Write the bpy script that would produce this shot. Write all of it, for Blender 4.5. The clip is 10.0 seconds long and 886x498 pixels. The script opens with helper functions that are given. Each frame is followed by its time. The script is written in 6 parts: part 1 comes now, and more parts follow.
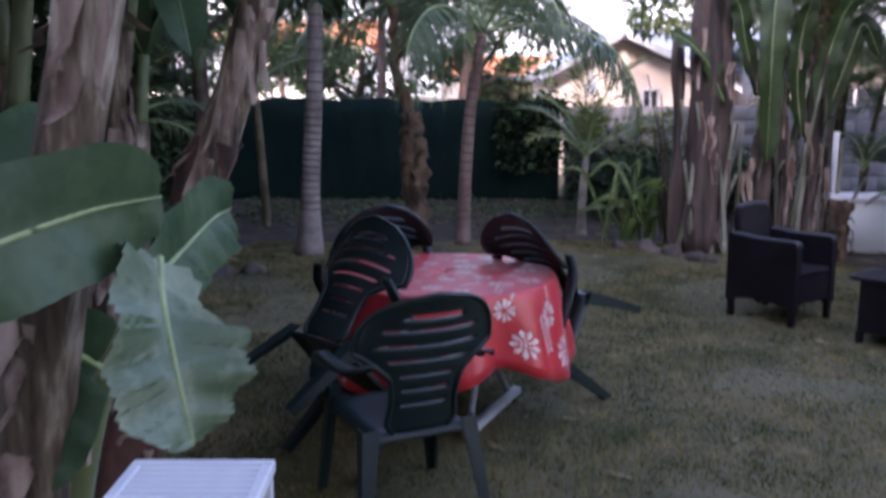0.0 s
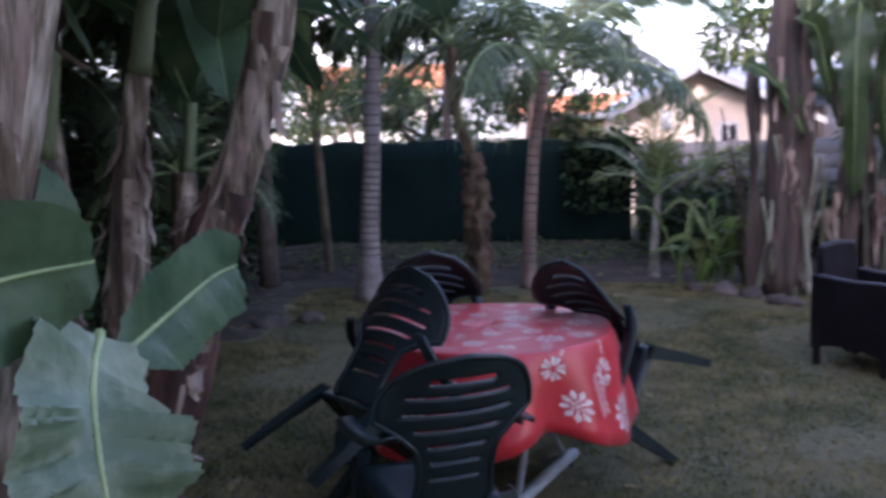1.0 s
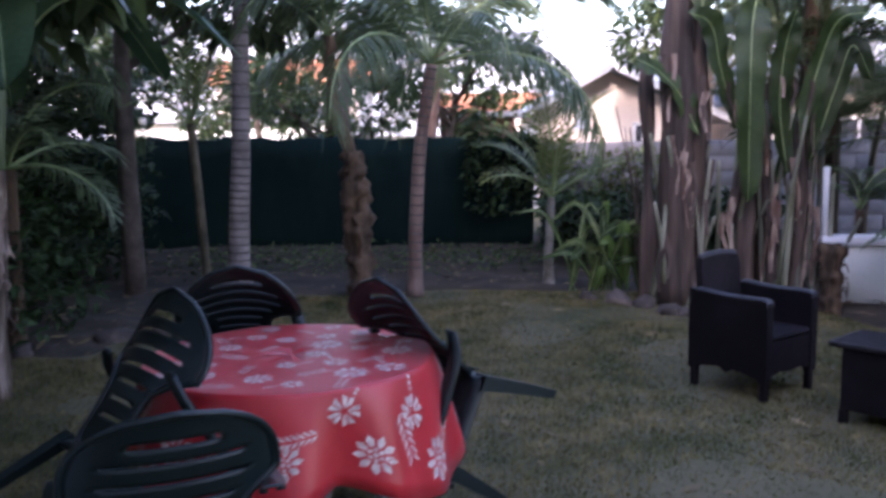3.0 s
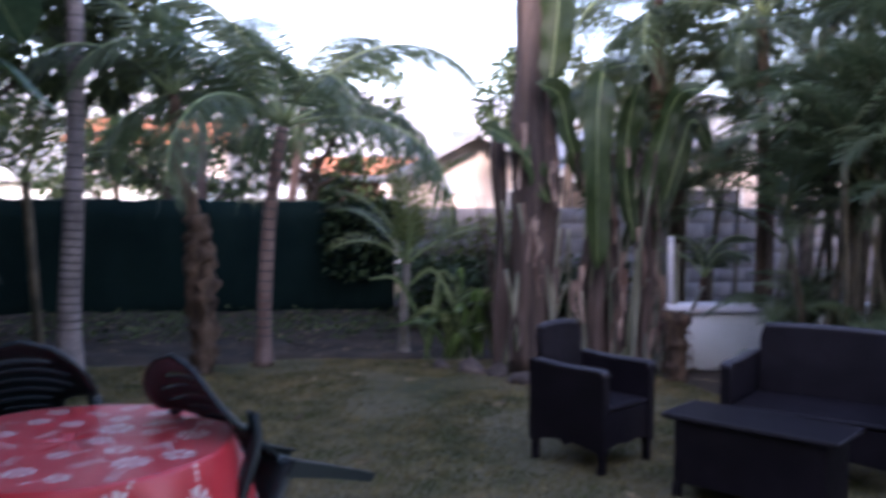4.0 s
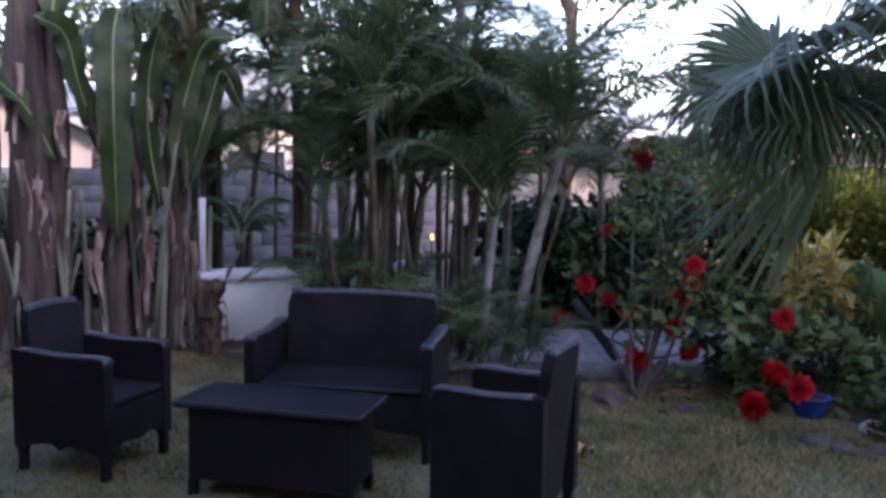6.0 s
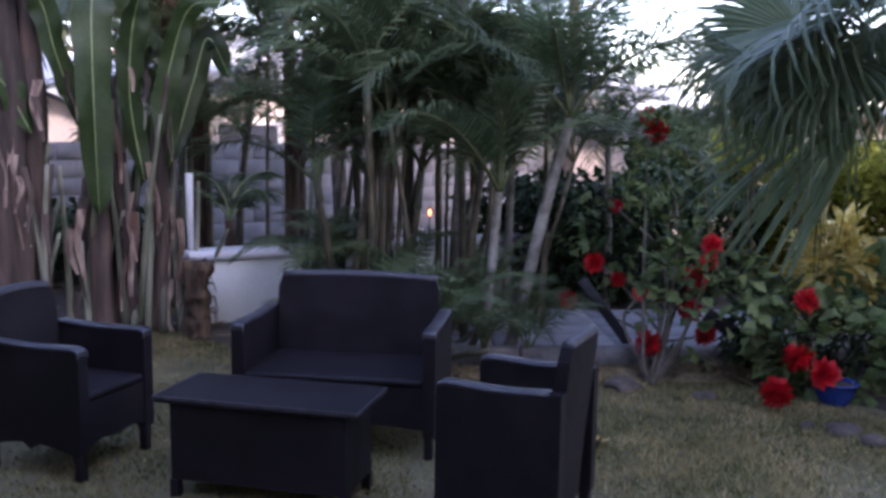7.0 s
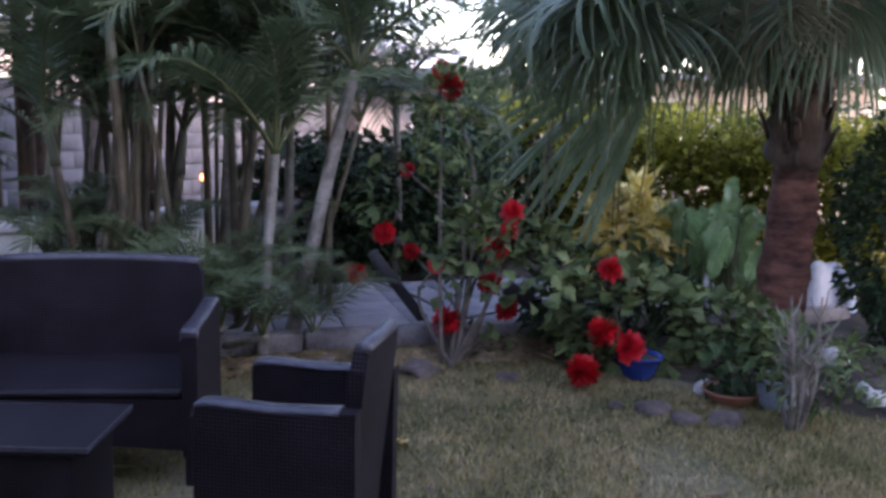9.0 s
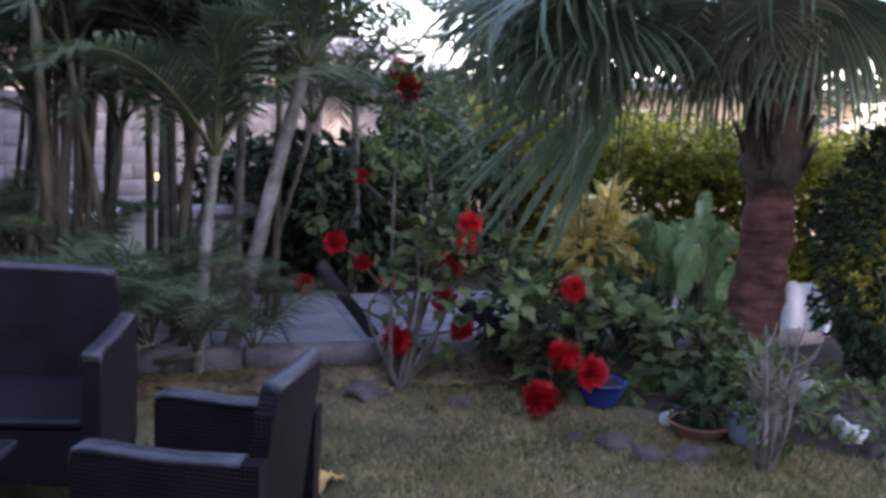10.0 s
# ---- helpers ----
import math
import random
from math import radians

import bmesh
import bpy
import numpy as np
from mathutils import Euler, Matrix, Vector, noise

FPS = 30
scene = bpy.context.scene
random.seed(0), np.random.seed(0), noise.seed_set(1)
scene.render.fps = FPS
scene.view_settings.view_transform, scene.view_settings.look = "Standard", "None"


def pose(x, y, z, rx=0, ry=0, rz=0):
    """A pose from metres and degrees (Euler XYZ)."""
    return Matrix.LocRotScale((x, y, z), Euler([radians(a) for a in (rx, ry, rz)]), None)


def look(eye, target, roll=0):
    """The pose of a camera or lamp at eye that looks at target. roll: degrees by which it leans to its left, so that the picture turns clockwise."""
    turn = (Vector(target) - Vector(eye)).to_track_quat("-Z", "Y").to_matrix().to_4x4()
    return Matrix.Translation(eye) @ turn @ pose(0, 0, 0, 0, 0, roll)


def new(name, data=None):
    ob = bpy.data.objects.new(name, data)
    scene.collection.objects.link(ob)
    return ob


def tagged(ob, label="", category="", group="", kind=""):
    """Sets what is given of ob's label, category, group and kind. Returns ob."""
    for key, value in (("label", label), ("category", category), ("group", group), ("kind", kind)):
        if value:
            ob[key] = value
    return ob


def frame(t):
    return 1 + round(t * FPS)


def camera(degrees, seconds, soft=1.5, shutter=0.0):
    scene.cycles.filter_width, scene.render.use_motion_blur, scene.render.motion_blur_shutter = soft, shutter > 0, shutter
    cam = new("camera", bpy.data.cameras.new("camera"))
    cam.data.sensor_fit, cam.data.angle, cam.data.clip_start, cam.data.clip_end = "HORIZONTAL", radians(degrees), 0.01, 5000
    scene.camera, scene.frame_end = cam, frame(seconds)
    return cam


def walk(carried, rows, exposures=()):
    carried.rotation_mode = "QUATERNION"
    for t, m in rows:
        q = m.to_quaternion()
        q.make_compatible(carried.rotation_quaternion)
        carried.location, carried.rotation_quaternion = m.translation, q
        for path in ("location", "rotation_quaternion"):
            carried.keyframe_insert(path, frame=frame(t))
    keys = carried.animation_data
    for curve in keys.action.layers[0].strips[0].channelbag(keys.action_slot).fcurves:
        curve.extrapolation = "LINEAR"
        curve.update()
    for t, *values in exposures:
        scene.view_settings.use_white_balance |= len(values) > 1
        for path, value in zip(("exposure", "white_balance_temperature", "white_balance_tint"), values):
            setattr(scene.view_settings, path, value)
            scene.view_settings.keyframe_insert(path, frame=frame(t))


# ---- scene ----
cam = camera(52.7, 10.0, soft=3.2, shutter=0.5)
METRES, EYE, TILT, LEAN, TURN = 3.8, 1.65, -10.0, 0.0, 0.0
ROWS = [
    (0.0, 0.0, 0.0, 0.0, -0.0, 0.0, -0.0),
    (0.5, 0.0216, 0.055, 0.0071, 1.33, 2.75, -0.18),
    (1.0, 0.0431, 0.0877, 0.0131, 5.15, 2.62, 0.69),
    (1.5, 0.0752, 0.1251, 0.021, 12.81, 2.66, -2.11),
    (2.0, 0.1206, 0.1609, 0.0244, 10.64, 1.79, -2.05),
    (2.5, 0.1476, 0.219, 0.0307, 4.49, 1.63, -0.01),
    (4.0, 0.2562, 0.3036, 0.0494, -6.32, 6.37, 0.94),
    (4.5, 0.2797, 0.3536, 0.0592, -16.67, 7.26, 3.57),
    (5.0, 0.3026, 0.3846, 0.0577, -23.39, 5.02, 4.2),
    (5.5, 0.3449, 0.4124, 0.062, -25.1, 5.2, 3.38),
    (6.0, 0.3778, 0.4451, 0.062, -33.68, 2.7, 4.64),
    (7.5, 0.4504, 0.5658, 0.0785, -34.18, 0.7, 5.23),
    (8.0, 0.4868, 0.5949, 0.0824, -38.84, 1.45, 6.22),
    (8.5, 0.5251, 0.6435, 0.0865, -45.86, -0.13, 7.89),
    (9.0, 0.5471, 0.6736, 0.0863, -47.75, -2.64, 5.9),
    (9.5, 0.6006, 0.6928, 0.088, -47.55, -1.18, 6.53),
    (10.0, 0.6407, 0.7153, 0.0925, -49.37, -2.51, 4.51),
]
walk(cam, [(t, pose(0, 0, EYE, TILT, LEAN, TURN) @ pose(METRES * x, METRES * y, METRES * z, 90 + pitch, roll, yaw)) for t, x, y, z, yaw, pitch, roll in ROWS],
     [(0, 2.72, 6700, 36), (1, 2.68, 6500, 36), (2.5, 2.66, 6500, 36), (4.5, 2.38, 6400, 36), (6, 2.48, 6400, 36), (8.0, 2.92, 6500, 36), (10, 2.96, 6600, 36)])


# ---- world and light ----
world = bpy.data.worlds.new("dusk_sky")
scene.world = world
world.use_nodes = True
wn = world.node_tree
sky = wn.nodes.new("ShaderNodeTexSky")
sky.sky_type = "NISHITA"
sky.sun_disc = False
sky.sun_elevation = radians(25)
sky.sun_rotation = radians(190)
sky.air_density, sky.dust_density = 1.0, 1.0
wn.links.new(sky.outputs[0], wn.nodes["Background"].inputs[0])
wn.nodes["Background"].inputs[1].default_value = 0.15
sun = new("sun", bpy.data.lights.new("sun", "SUN"))
sun.data.energy, sun.data.angle, sun.data.color = 1.3, radians(8), (1.0, 0.92, 0.83)
sun.matrix_world = look((-8.7, -49.2, 23.3), (0, 0, 0))


# ---- materials ----
def mat(name, c1, c2, scale=8.0, rough=0.6, bump=0.2, fine=60.0, vary=0.0, translucent=0.0, metal=0.0, spec=0.5, c3=None, stretch=(1, 1, 1)):
    m = bpy.data.materials.new(name)
    m.use_nodes = True
    nt = m.node_tree
    n, l = nt.nodes, nt.links
    bsdf = n["Principled BSDF"]
    co = n.new("ShaderNodeTexCoord")
    mp = n.new("ShaderNodeMapping")
    mp.inputs["Scale"].default_value = stretch
    l.new(co.outputs["Object"], mp.inputs[0])
    big, small = n.new("ShaderNodeTexNoise"), n.new("ShaderNodeTexNoise")
    big.inputs["Scale"].default_value, small.inputs["Scale"].default_value = scale, fine
    big.inputs["Detail"].default_value, small.inputs["Detail"].default_value = 5, 4
    l.new(mp.outputs[0], big.inputs["Vector"]), l.new(mp.outputs[0], small.inputs["Vector"])
    ramp = n.new("ShaderNodeValToRGB")
    ramp.color_ramp.elements[0].position, ramp.color_ramp.elements[1].position = 0.35, 0.68
    ramp.color_ramp.elements[0].color, ramp.color_ramp.elements[1].color = (*c1, 1), (*c2, 1)
    if c3:
        e = ramp.color_ramp.elements.new(0.52)
        e.color = (*c3, 1)
    add = n.new("ShaderNodeMath")
    add.operation = "MULTIPLY_ADD"
    l.new(small.outputs["Fac"], add.inputs[0])
    add.inputs[1].default_value = 0.35
    sub = n.new("ShaderNodeMath")
    sub.operation = "MULTIPLY_ADD"
    l.new(big.outputs["Fac"], sub.inputs[0])
    sub.inputs[1].default_value, sub.inputs[2].default_value = 1.0, -0.175
    l.new(sub.outputs[0], add.inputs[2])
    l.new(add.outputs[0], ramp.inputs[0])
    col = ramp.outputs[0]
    if vary:
        info, hsv = n.new("ShaderNodeObjectInfo"), n.new("ShaderNodeHueSaturation")
        mr = n.new("ShaderNodeMapRange")
        mr.inputs["To Min"].default_value, mr.inputs["To Max"].default_value = 1 - vary, 1 + vary
        l.new(info.outputs["Random"], mr.inputs["Value"])
        l.new(mr.outputs[0], hsv.inputs["Value"])
        l.new(col, hsv.inputs["Color"])
        col = hsv.outputs[0]
    l.new(col, bsdf.inputs["Base Color"])
    bsdf.inputs["Roughness"].default_value, bsdf.inputs["Metallic"].default_value = rough, metal
    bsdf.inputs["Specular IOR Level"].default_value = spec
    if bump:
        b = n.new("ShaderNodeBump")
        b.inputs["Strength"].default_value, b.inputs["Distance"].default_value = bump, 0.01
        l.new(add.outputs[0], b.inputs["Height"])
        l.new(b.outputs[0], bsdf.inputs["Normal"])
    if translucent:
        tr, mx = n.new("ShaderNodeBsdfTranslucent"), n.new("ShaderNodeMixShader")
        l.new(col, tr.inputs[0])
        mx.inputs[0].default_value = translucent
        l.new(bsdf.outputs[0], mx.inputs[1]), l.new(tr.outputs[0], mx.inputs[2])
        l.new(mx.outputs[0], n["Material Output"].inputs[0])
    return m


def island_vary(m, amount):
    """Each loose leaf or blade of a joined mesh gets its own brightness."""
    nt = m.node_tree
    n, l = nt.nodes, nt.links
    b = n["Principled BSDF"]
    src = b.inputs["Base Color"].links[0].from_socket
    geo, hsv, mr = n.new("ShaderNodeNewGeometry"), n.new("ShaderNodeHueSaturation"), n.new("ShaderNodeMapRange")
    mr.inputs["To Min"].default_value, mr.inputs["To Max"].default_value = 1 - amount, 1 + amount
    l.new(geo.outputs["Random Per Island"], mr.inputs["Value"])
    l.new(mr.outputs[0], hsv.inputs["Value"])
    targets = [k.to_socket for k in src.links]
    l.new(src, hsv.inputs["Color"])
    for t in targets:
        l.new(hsv.outputs[0], t)
    return m


def woven(name, c1, c2, pitch=260.0):
    """Flat plastic wicker: two crossing waves as relief."""
    m = mat(name, c1, c2, 5, 0.55, 0.0, 90, spec=0.18)
    nt = m.node_tree
    n, l = nt.nodes, nt.links
    co = n.new("ShaderNodeTexCoord")
    waves = []
    for axis in "XYZ":
        w = n.new("ShaderNodeTexWave")
        w.bands_direction = axis
        w.inputs["Scale"].default_value = pitch / 10
        w.inputs["Distortion"].default_value = 0.4
        l.new(co.outputs["Object"], w.inputs["Vector"])
        waves.append(w)
    a, b2 = n.new("ShaderNodeMath"), n.new("ShaderNodeMath")
    a.operation = b2.operation = "ADD"
    l.new(waves[0].outputs["Fac"], a.inputs[0]), l.new(waves[1].outputs["Fac"], a.inputs[1])
    l.new(a.outputs[0], b2.inputs[0]), l.new(waves[2].outputs["Fac"], b2.inputs[1])
    bp = n.new("ShaderNodeBump")
    bp.inputs["Strength"].default_value, bp.inputs["Distance"].default_value = 0.45, 0.0025
    l.new(b2.outputs[0], bp.inputs["Height"])
    l.new(bp.outputs[0], n["Principled BSDF"].inputs["Normal"])
    return m


M_LAWN = mat("lawn_soil", (0.048, 0.055, 0.02), (0.13, 0.105, 0.052), 0.9, 0.95, 0.5, 30, c3=(0.12, 0.105, 0.055))
M_SOIL = mat("bed_soil", (0.03, 0.024, 0.018), (0.075, 0.055, 0.038), 2.5, 0.95, 0.8, 40)
M_BLADE = island_vary(mat("grass_blade", (0.062, 0.08, 0.02), (0.3, 0.225, 0.1), 3.2, 0.85, 0.0, 24, translucent=0.25, spec=0.2), 0.55)
M_STRAW = island_vary(mat("straw_blade", (0.2, 0.18, 0.07), (0.5, 0.39, 0.2), 2.0, 0.85, 0.0, 6, translucent=0.25, spec=0.2), 0.35)
M_LITTER = island_vary(mat("leaf_litter", (0.10, 0.065, 0.03), (0.25, 0.18, 0.09), 3, 0.8, 0.2, 30), 0.5)
M_NET = mat("green_shade_net", (0.005, 0.018, 0.017), (0.010, 0.028, 0.025), 1.5, 0.85, 0.3, 120, spec=0.12)
M_POST = mat("green_steel_post", (0.02, 0.05, 0.035), (0.03, 0.06, 0.045), 6, 0.5, 0.1)
M_BLOCK = mat("grey_concrete_block", (0.17, 0.17, 0.185), (0.27, 0.27, 0.29), 3, 0.9, 0.5, 50, vary=0.1)
M_MORTAR = mat("mortar", (0.17, 0.17, 0.18), (0.24, 0.24, 0.25), 6, 0.95, 0.4)
M_WHITEWALL = mat("white_painted_render", (0.62, 0.66, 0.62), (0.78, 0.8, 0.78), 1.5, 0.8, 0.3, 40)
M_COPING = mat("white_coping_paint", (0.7, 0.71, 0.74), (0.82, 0.82, 0.84), 3, 0.6, 0.15)
M_PAVE = mat("grey_paving", (0.26, 0.25, 0.27), (0.4, 0.39, 0.41), 2, 0.9, 0.4, 60, vary=0.08)
M_KERB = mat("old_kerb_stone", (0.08, 0.07, 0.07), (0.2, 0.185, 0.18), 5, 0.9, 0.6, 40, vary=0.1)
M_CREAM = mat("cream_house_render", (0.72, 0.61, 0.53), (0.82, 0.72, 0.65), 1.2, 0.9, 0.2, 25)
M_ROOF = mat("grey_roof_sheet", (0.2, 0.22, 0.25), (0.34, 0.36, 0.4), 1, 0.45, 0.2, 20, metal=0.2)
M_ORANGE = mat("orange_roof_tile", (0.42, 0.15, 0.07), (0.55, 0.24, 0.13), 1.5, 0.8, 0.3, 20, vary=0.15)
M_GLASS = mat("dark_window_glass", (0.03, 0.035, 0.045), (0.06, 0.065, 0.08), 1, 0.08, 0.0)
M_TRIM = mat("white_window_trim", (0.68, 0.68, 0.7), (0.8, 0.8, 0.8), 4, 0.5, 0.1)
# aerial haze is put into the hill's base colour
M_HILL = mat("haze_tinted_hill", (0.38, 0.42, 0.46), (0.5, 0.53, 0.57), 0.02, 1.0, 0.0, 0.3)
M_CHAIR = mat("dark_green_plastic", (0.005, 0.013, 0.015), (0.010, 0.021, 0.022), 7, 0.36, 0.06, 120, spec=0.4)
M_STEEL = mat("grey_painted_steel", (0.26, 0.28, 0.30), (0.38, 0.4, 0.42), 8, 0.45, 0.1, metal=0.2)
M_CLOTH = mat("red_tablecloth", (0.5, 0.02, 0.028), (0.62, 0.036, 0.044), 3, 0.33, 0.25, 250, spec=0.65)
M_CLOTH.node_tree.nodes["Principled BSDF"].inputs["Sheen Weight"].default_value = 0.1
M_CLOTH.node_tree.nodes["Principled BSDF"].inputs["Sheen Roughness"].default_value = 0.4
M_PRINT = mat("white_flower_print", (0.52, 0.34, 0.33), (0.8, 0.72, 0.68), 45, 0.45, 0.1, 200)
M_WICKER = woven("dark_plastic_wicker", (0.0075, 0.0055, 0.0075), (0.0145, 0.011, 0.0145))
M_WICKEDGE = mat("worn_wicker_edge", (0.02, 0.018, 0.024), (0.05, 0.047, 0.056), 20, 0.4, 0.4, 120)
M_WHITEPL = mat("white_plastic", (0.74, 0.75, 0.8), (0.82, 0.83, 0.86), 5, 0.4, 0.05, 90)
M_BANSTEM = mat("banana_stem_sheath", (0.025, 0.014, 0.009), (0.42, 0.34, 0.27), 13, 0.75, 0.9, 60, c3=(0.14, 0.095, 0.06), stretch=(1, 1, 0.16))
M_BANGREEN = mat("fresh_green_stalk", (0.06, 0.085, 0.03), (0.14, 0.165, 0.07), 5, 0.5, 0.2, 30, stretch=(1, 1, 0.2))
M_DRYSHEATH = mat("dry_brown_sheath", (0.10, 0.055, 0.04), (0.4, 0.3, 0.24), 14, 0.85, 0.6, 30, stretch=(1, 1, 0.2))
M_REDSHEATH = mat("red_brown_sheath", (0.03, 0.012, 0.009), (0.13, 0.055, 0.04), 9, 0.8, 0.7, 40, stretch=(1, 1, 0.2))
M_BANLEAF = mat("banana_leaf", (0.028, 0.068, 0.03), (0.075, 0.13, 0.062), 4, 0.46, 0.15, 40, spec=0.35, translucent=0.2, vary=0.2)
# paler banana leaf, the whitish sky sheen is in its colour
M_BANPALE = mat("sheen_pale_banana_leaf", (0.09, 0.145, 0.08), (0.26, 0.32, 0.22), 5, 0.4, 0.2, 40, translucent=0.2, vary=0.1, stretch=(1, 1, 0.4))
M_MIDRIB = mat("pale_midrib", (0.2, 0.28, 0.11), (0.3, 0.38, 0.18), 8, 0.5, 0.1)
M_TRUNK = mat("ringed_palm_bark", (0.15, 0.125, 0.115), (0.33, 0.28, 0.26), 5, 0.85, 0.4, 40)
M_RING = mat("palm_leaf_scar", (0.065, 0.054, 0.05), (0.14, 0.12, 0.11), 8, 0.9, 0.3)
M_THIN = mat("reddish_palm_bark", (0.14, 0.085, 0.07), (0.27, 0.19, 0.165), 6, 0.85, 0.5, 30, stretch=(1, 1, 0.4))
M_FIBRE = mat("fibrous_palm_trunk", (0.035, 0.022, 0.014), (0.15, 0.095, 0.06), 9, 0.95, 1.0, 40, stretch=(1, 1, 0.25))
M_TRAV = mat("grey_brown_stalk_base", (0.03, 0.02, 0.016), (0.14, 0.098, 0.08), 5, 0.8, 0.6, 24, stretch=(1, 1, 0.12))
M_PALESTALK = mat("pale_leaf_stalk", (0.09, 0.10, 0.06), (0.26, 0.26, 0.2), 4, 0.6, 0.3, 24, vary=0.45, stretch=(1, 1, 0.15))
M_RACHIS = mat("green_leaf_stalk", (0.06, 0.075, 0.025), (0.12, 0.135, 0.05), 5, 0.55, 0.1, 24, vary=0.3)
M_CANE = mat("ringed_cane", (0.04, 0.036, 0.02), (0.17, 0.135, 0.085), 6, 0.6, 0.3, 30, vary=0.3, stretch=(1, 1, 0.5))
M_PALECANE = mat("blotched_pale_cane", (0.12, 0.11, 0.085), (0.34, 0.32, 0.29), 6, 0.8, 0.3, 30)
M_FROND = mat("palm_leaflet", (0.06, 0.095, 0.042), (0.13, 0.175, 0.085), 2, 0.42, 0.0, 12, translucent=0.4, vary=0.35)
M_FRONDLIGHT = mat("light_palm_leaflet", (0.11, 0.15, 0.045), (0.22, 0.25, 0.09), 2, 0.5, 0.0, 12, translucent=0.35, vary=0.3)
M_PADDLE = mat("paddle_leaf", (0.022, 0.05, 0.014), (0.06, 0.10, 0.03), 3, 0.5, 0.15, 30, translucent=0.25, vary=0.35)
M_PADDLELIGHT = mat("young_paddle_leaf", (0.12, 0.22, 0.05), (0.2, 0.32, 0.09), 3, 0.4, 0.1, 30, translucent=0.35, vary=0.2)
M_FAN = mat("fan_palm_leaf", (0.065, 0.105, 0.05), (0.15, 0.19, 0.1), 2, 0.42, 0.1, 14, translucent=0.35, vary=0.25)
M_FANDRY = mat("dry_fan_leaf", (0.13, 0.12, 0.06), (0.27, 0.24, 0.14), 2, 0.8, 0.1, 14, translucent=0.2, vary=0.3)
M_FANBARK = mat("red_brown_palm_bark", (0.055, 0.021, 0.014), (0.22, 0.092, 0.062), 6, 0.9, 0.9, 34, stretch=(0.6, 0.6, 2.5))
M_HEDGE = island_vary(mat("yellow_green_hedge_leaf", (0.13, 0.16, 0.02), (0.36, 0.34, 0.055), 2.2, 0.7, 0.0, 9, translucent=0.45, spec=0.2), 0.5)
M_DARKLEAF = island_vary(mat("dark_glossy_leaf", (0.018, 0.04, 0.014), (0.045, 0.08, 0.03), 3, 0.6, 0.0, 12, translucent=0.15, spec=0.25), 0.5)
M_TREELEAF = island_vary(mat("tree_leaf", (0.04, 0.07, 0.027), (0.11, 0.15, 0.055), 1.5, 0.5, 0.0, 9, translucent=0.4), 0.5)
M_SHRUB = island_vary(mat("shrub_leaf", (0.045, 0.08, 0.022), (0.15, 0.19, 0.065), 4, 0.65, 0.0, 20, translucent=0.3), 0.45)
M_YELLOW = island_vary(mat("yellow_variegated_leaf", (0.6, 0.42, 0.04), (0.85, 0.76, 0.36), 9, 0.45, 0.0, 40, translucent=0.3), 0.25)
M_ELEPHANT = mat("pale_green_big_leaf", (0.15, 0.28, 0.10), (0.32, 0.46, 0.21), 4, 0.35, 0.15, 30, translucent=0.45, vary=0.45)
M_RED = mat("scarlet_bract", (0.42, 0.005, 0.011), (0.62, 0.014, 0.02), 12, 0.45, 0.1, 60, translucent=0.2, vary=0.2)
M_STEM = mat("grey_brown_stem", (0.06, 0.05, 0.038), (0.19, 0.16, 0.125), 8, 0.85, 0.4, 40)
M_TWIG = mat("pale_twig", (0.1, 0.085, 0.065), (0.3, 0.26, 0.21), 8, 0.85, 0.4, 40)
M_BRANCH = mat("dark_branch", (0.06, 0.045, 0.035), (0.13, 0.1, 0.08), 8, 0.85, 0.5, 40)
M_ROCK = mat("garden_rock", (0.045, 0.035, 0.03), (0.15, 0.115, 0.095), 4, 0.9, 0.8, 30, vary=0.3)
M_PALEROCK = mat("pale_rock", (0.42, 0.4, 0.38), (0.6, 0.58, 0.55), 5, 0.85, 0.5, 30, vary=0.15)
M_BLUEPOT = mat("blue_glazed_pot", (0.010, 0.03, 0.16), (0.02, 0.06, 0.26), 4, 0.25, 0.05)
M_GREYPOT = mat("blue_grey_pot", (0.25, 0.29, 0.34), (0.36, 0.4, 0.45), 5, 0.6, 0.15)
M_TERRA = mat("terracotta", (0.3, 0.12, 0.07), (0.42, 0.2, 0.12), 6, 0.85, 0.2)
M_PLANK = mat("black_weathered_plank", (0.012, 0.012, 0.015), (0.03, 0.03, 0.035), 5, 0.6, 0.3, 40)
M_DRYLEAF = mat("dry_yellow_leaf", (0.42, 0.25, 0.06), (0.6, 0.42, 0.16), 6, 0.7, 0.2, 40)
M_SHEET = mat("pale_blue_sheet", (0.3, 0.38, 0.48), (0.48, 0.56, 0.65), 3, 0.5, 0.2)
M_WOODGATE = mat("brown_board", (0.16, 0.08, 0.06), (0.26, 0.14, 0.1), 4, 0.8, 0.3, stretch=(1, 1, 0.2))


# ---- geometry helpers ----
class Geo:
    def __init__(self):
        self.v, self.f = [], []

    def add(self, verts, faces):
        k = len(self.v)
        self.v += [tuple(p) for p in verts]
        self.f += [tuple(i + k for i in f) for f in faces]
        return self

    def mesh(self, name, material, smooth=True):
        me = bpy.data.meshes.new(name)
        me.from_pydata(self.v, [], self.f)
        me.materials.append(material)
        if smooth:
            me.shade_smooth()
        me.update()
        return me


def link(name, me, parent=None, label="", m=None):
    ob = new(name, me)
    if m is not None:
        ob.matrix_basis = m
    if parent is not None:
        ob.parent = parent
    if label:
        tagged(ob, label)
    return ob


def part(name, geo, material, parent, label="", smooth=True, m=None):
    return link(name, geo.mesh(name, material, smooth), parent, label, m)


def thing(name, m, label, category, group="", kind=""):
    ob = new(name)
    ob.empty_display_size = 0.1
    ob.matrix_basis = m
    return tagged(ob, label, category, group, kind)


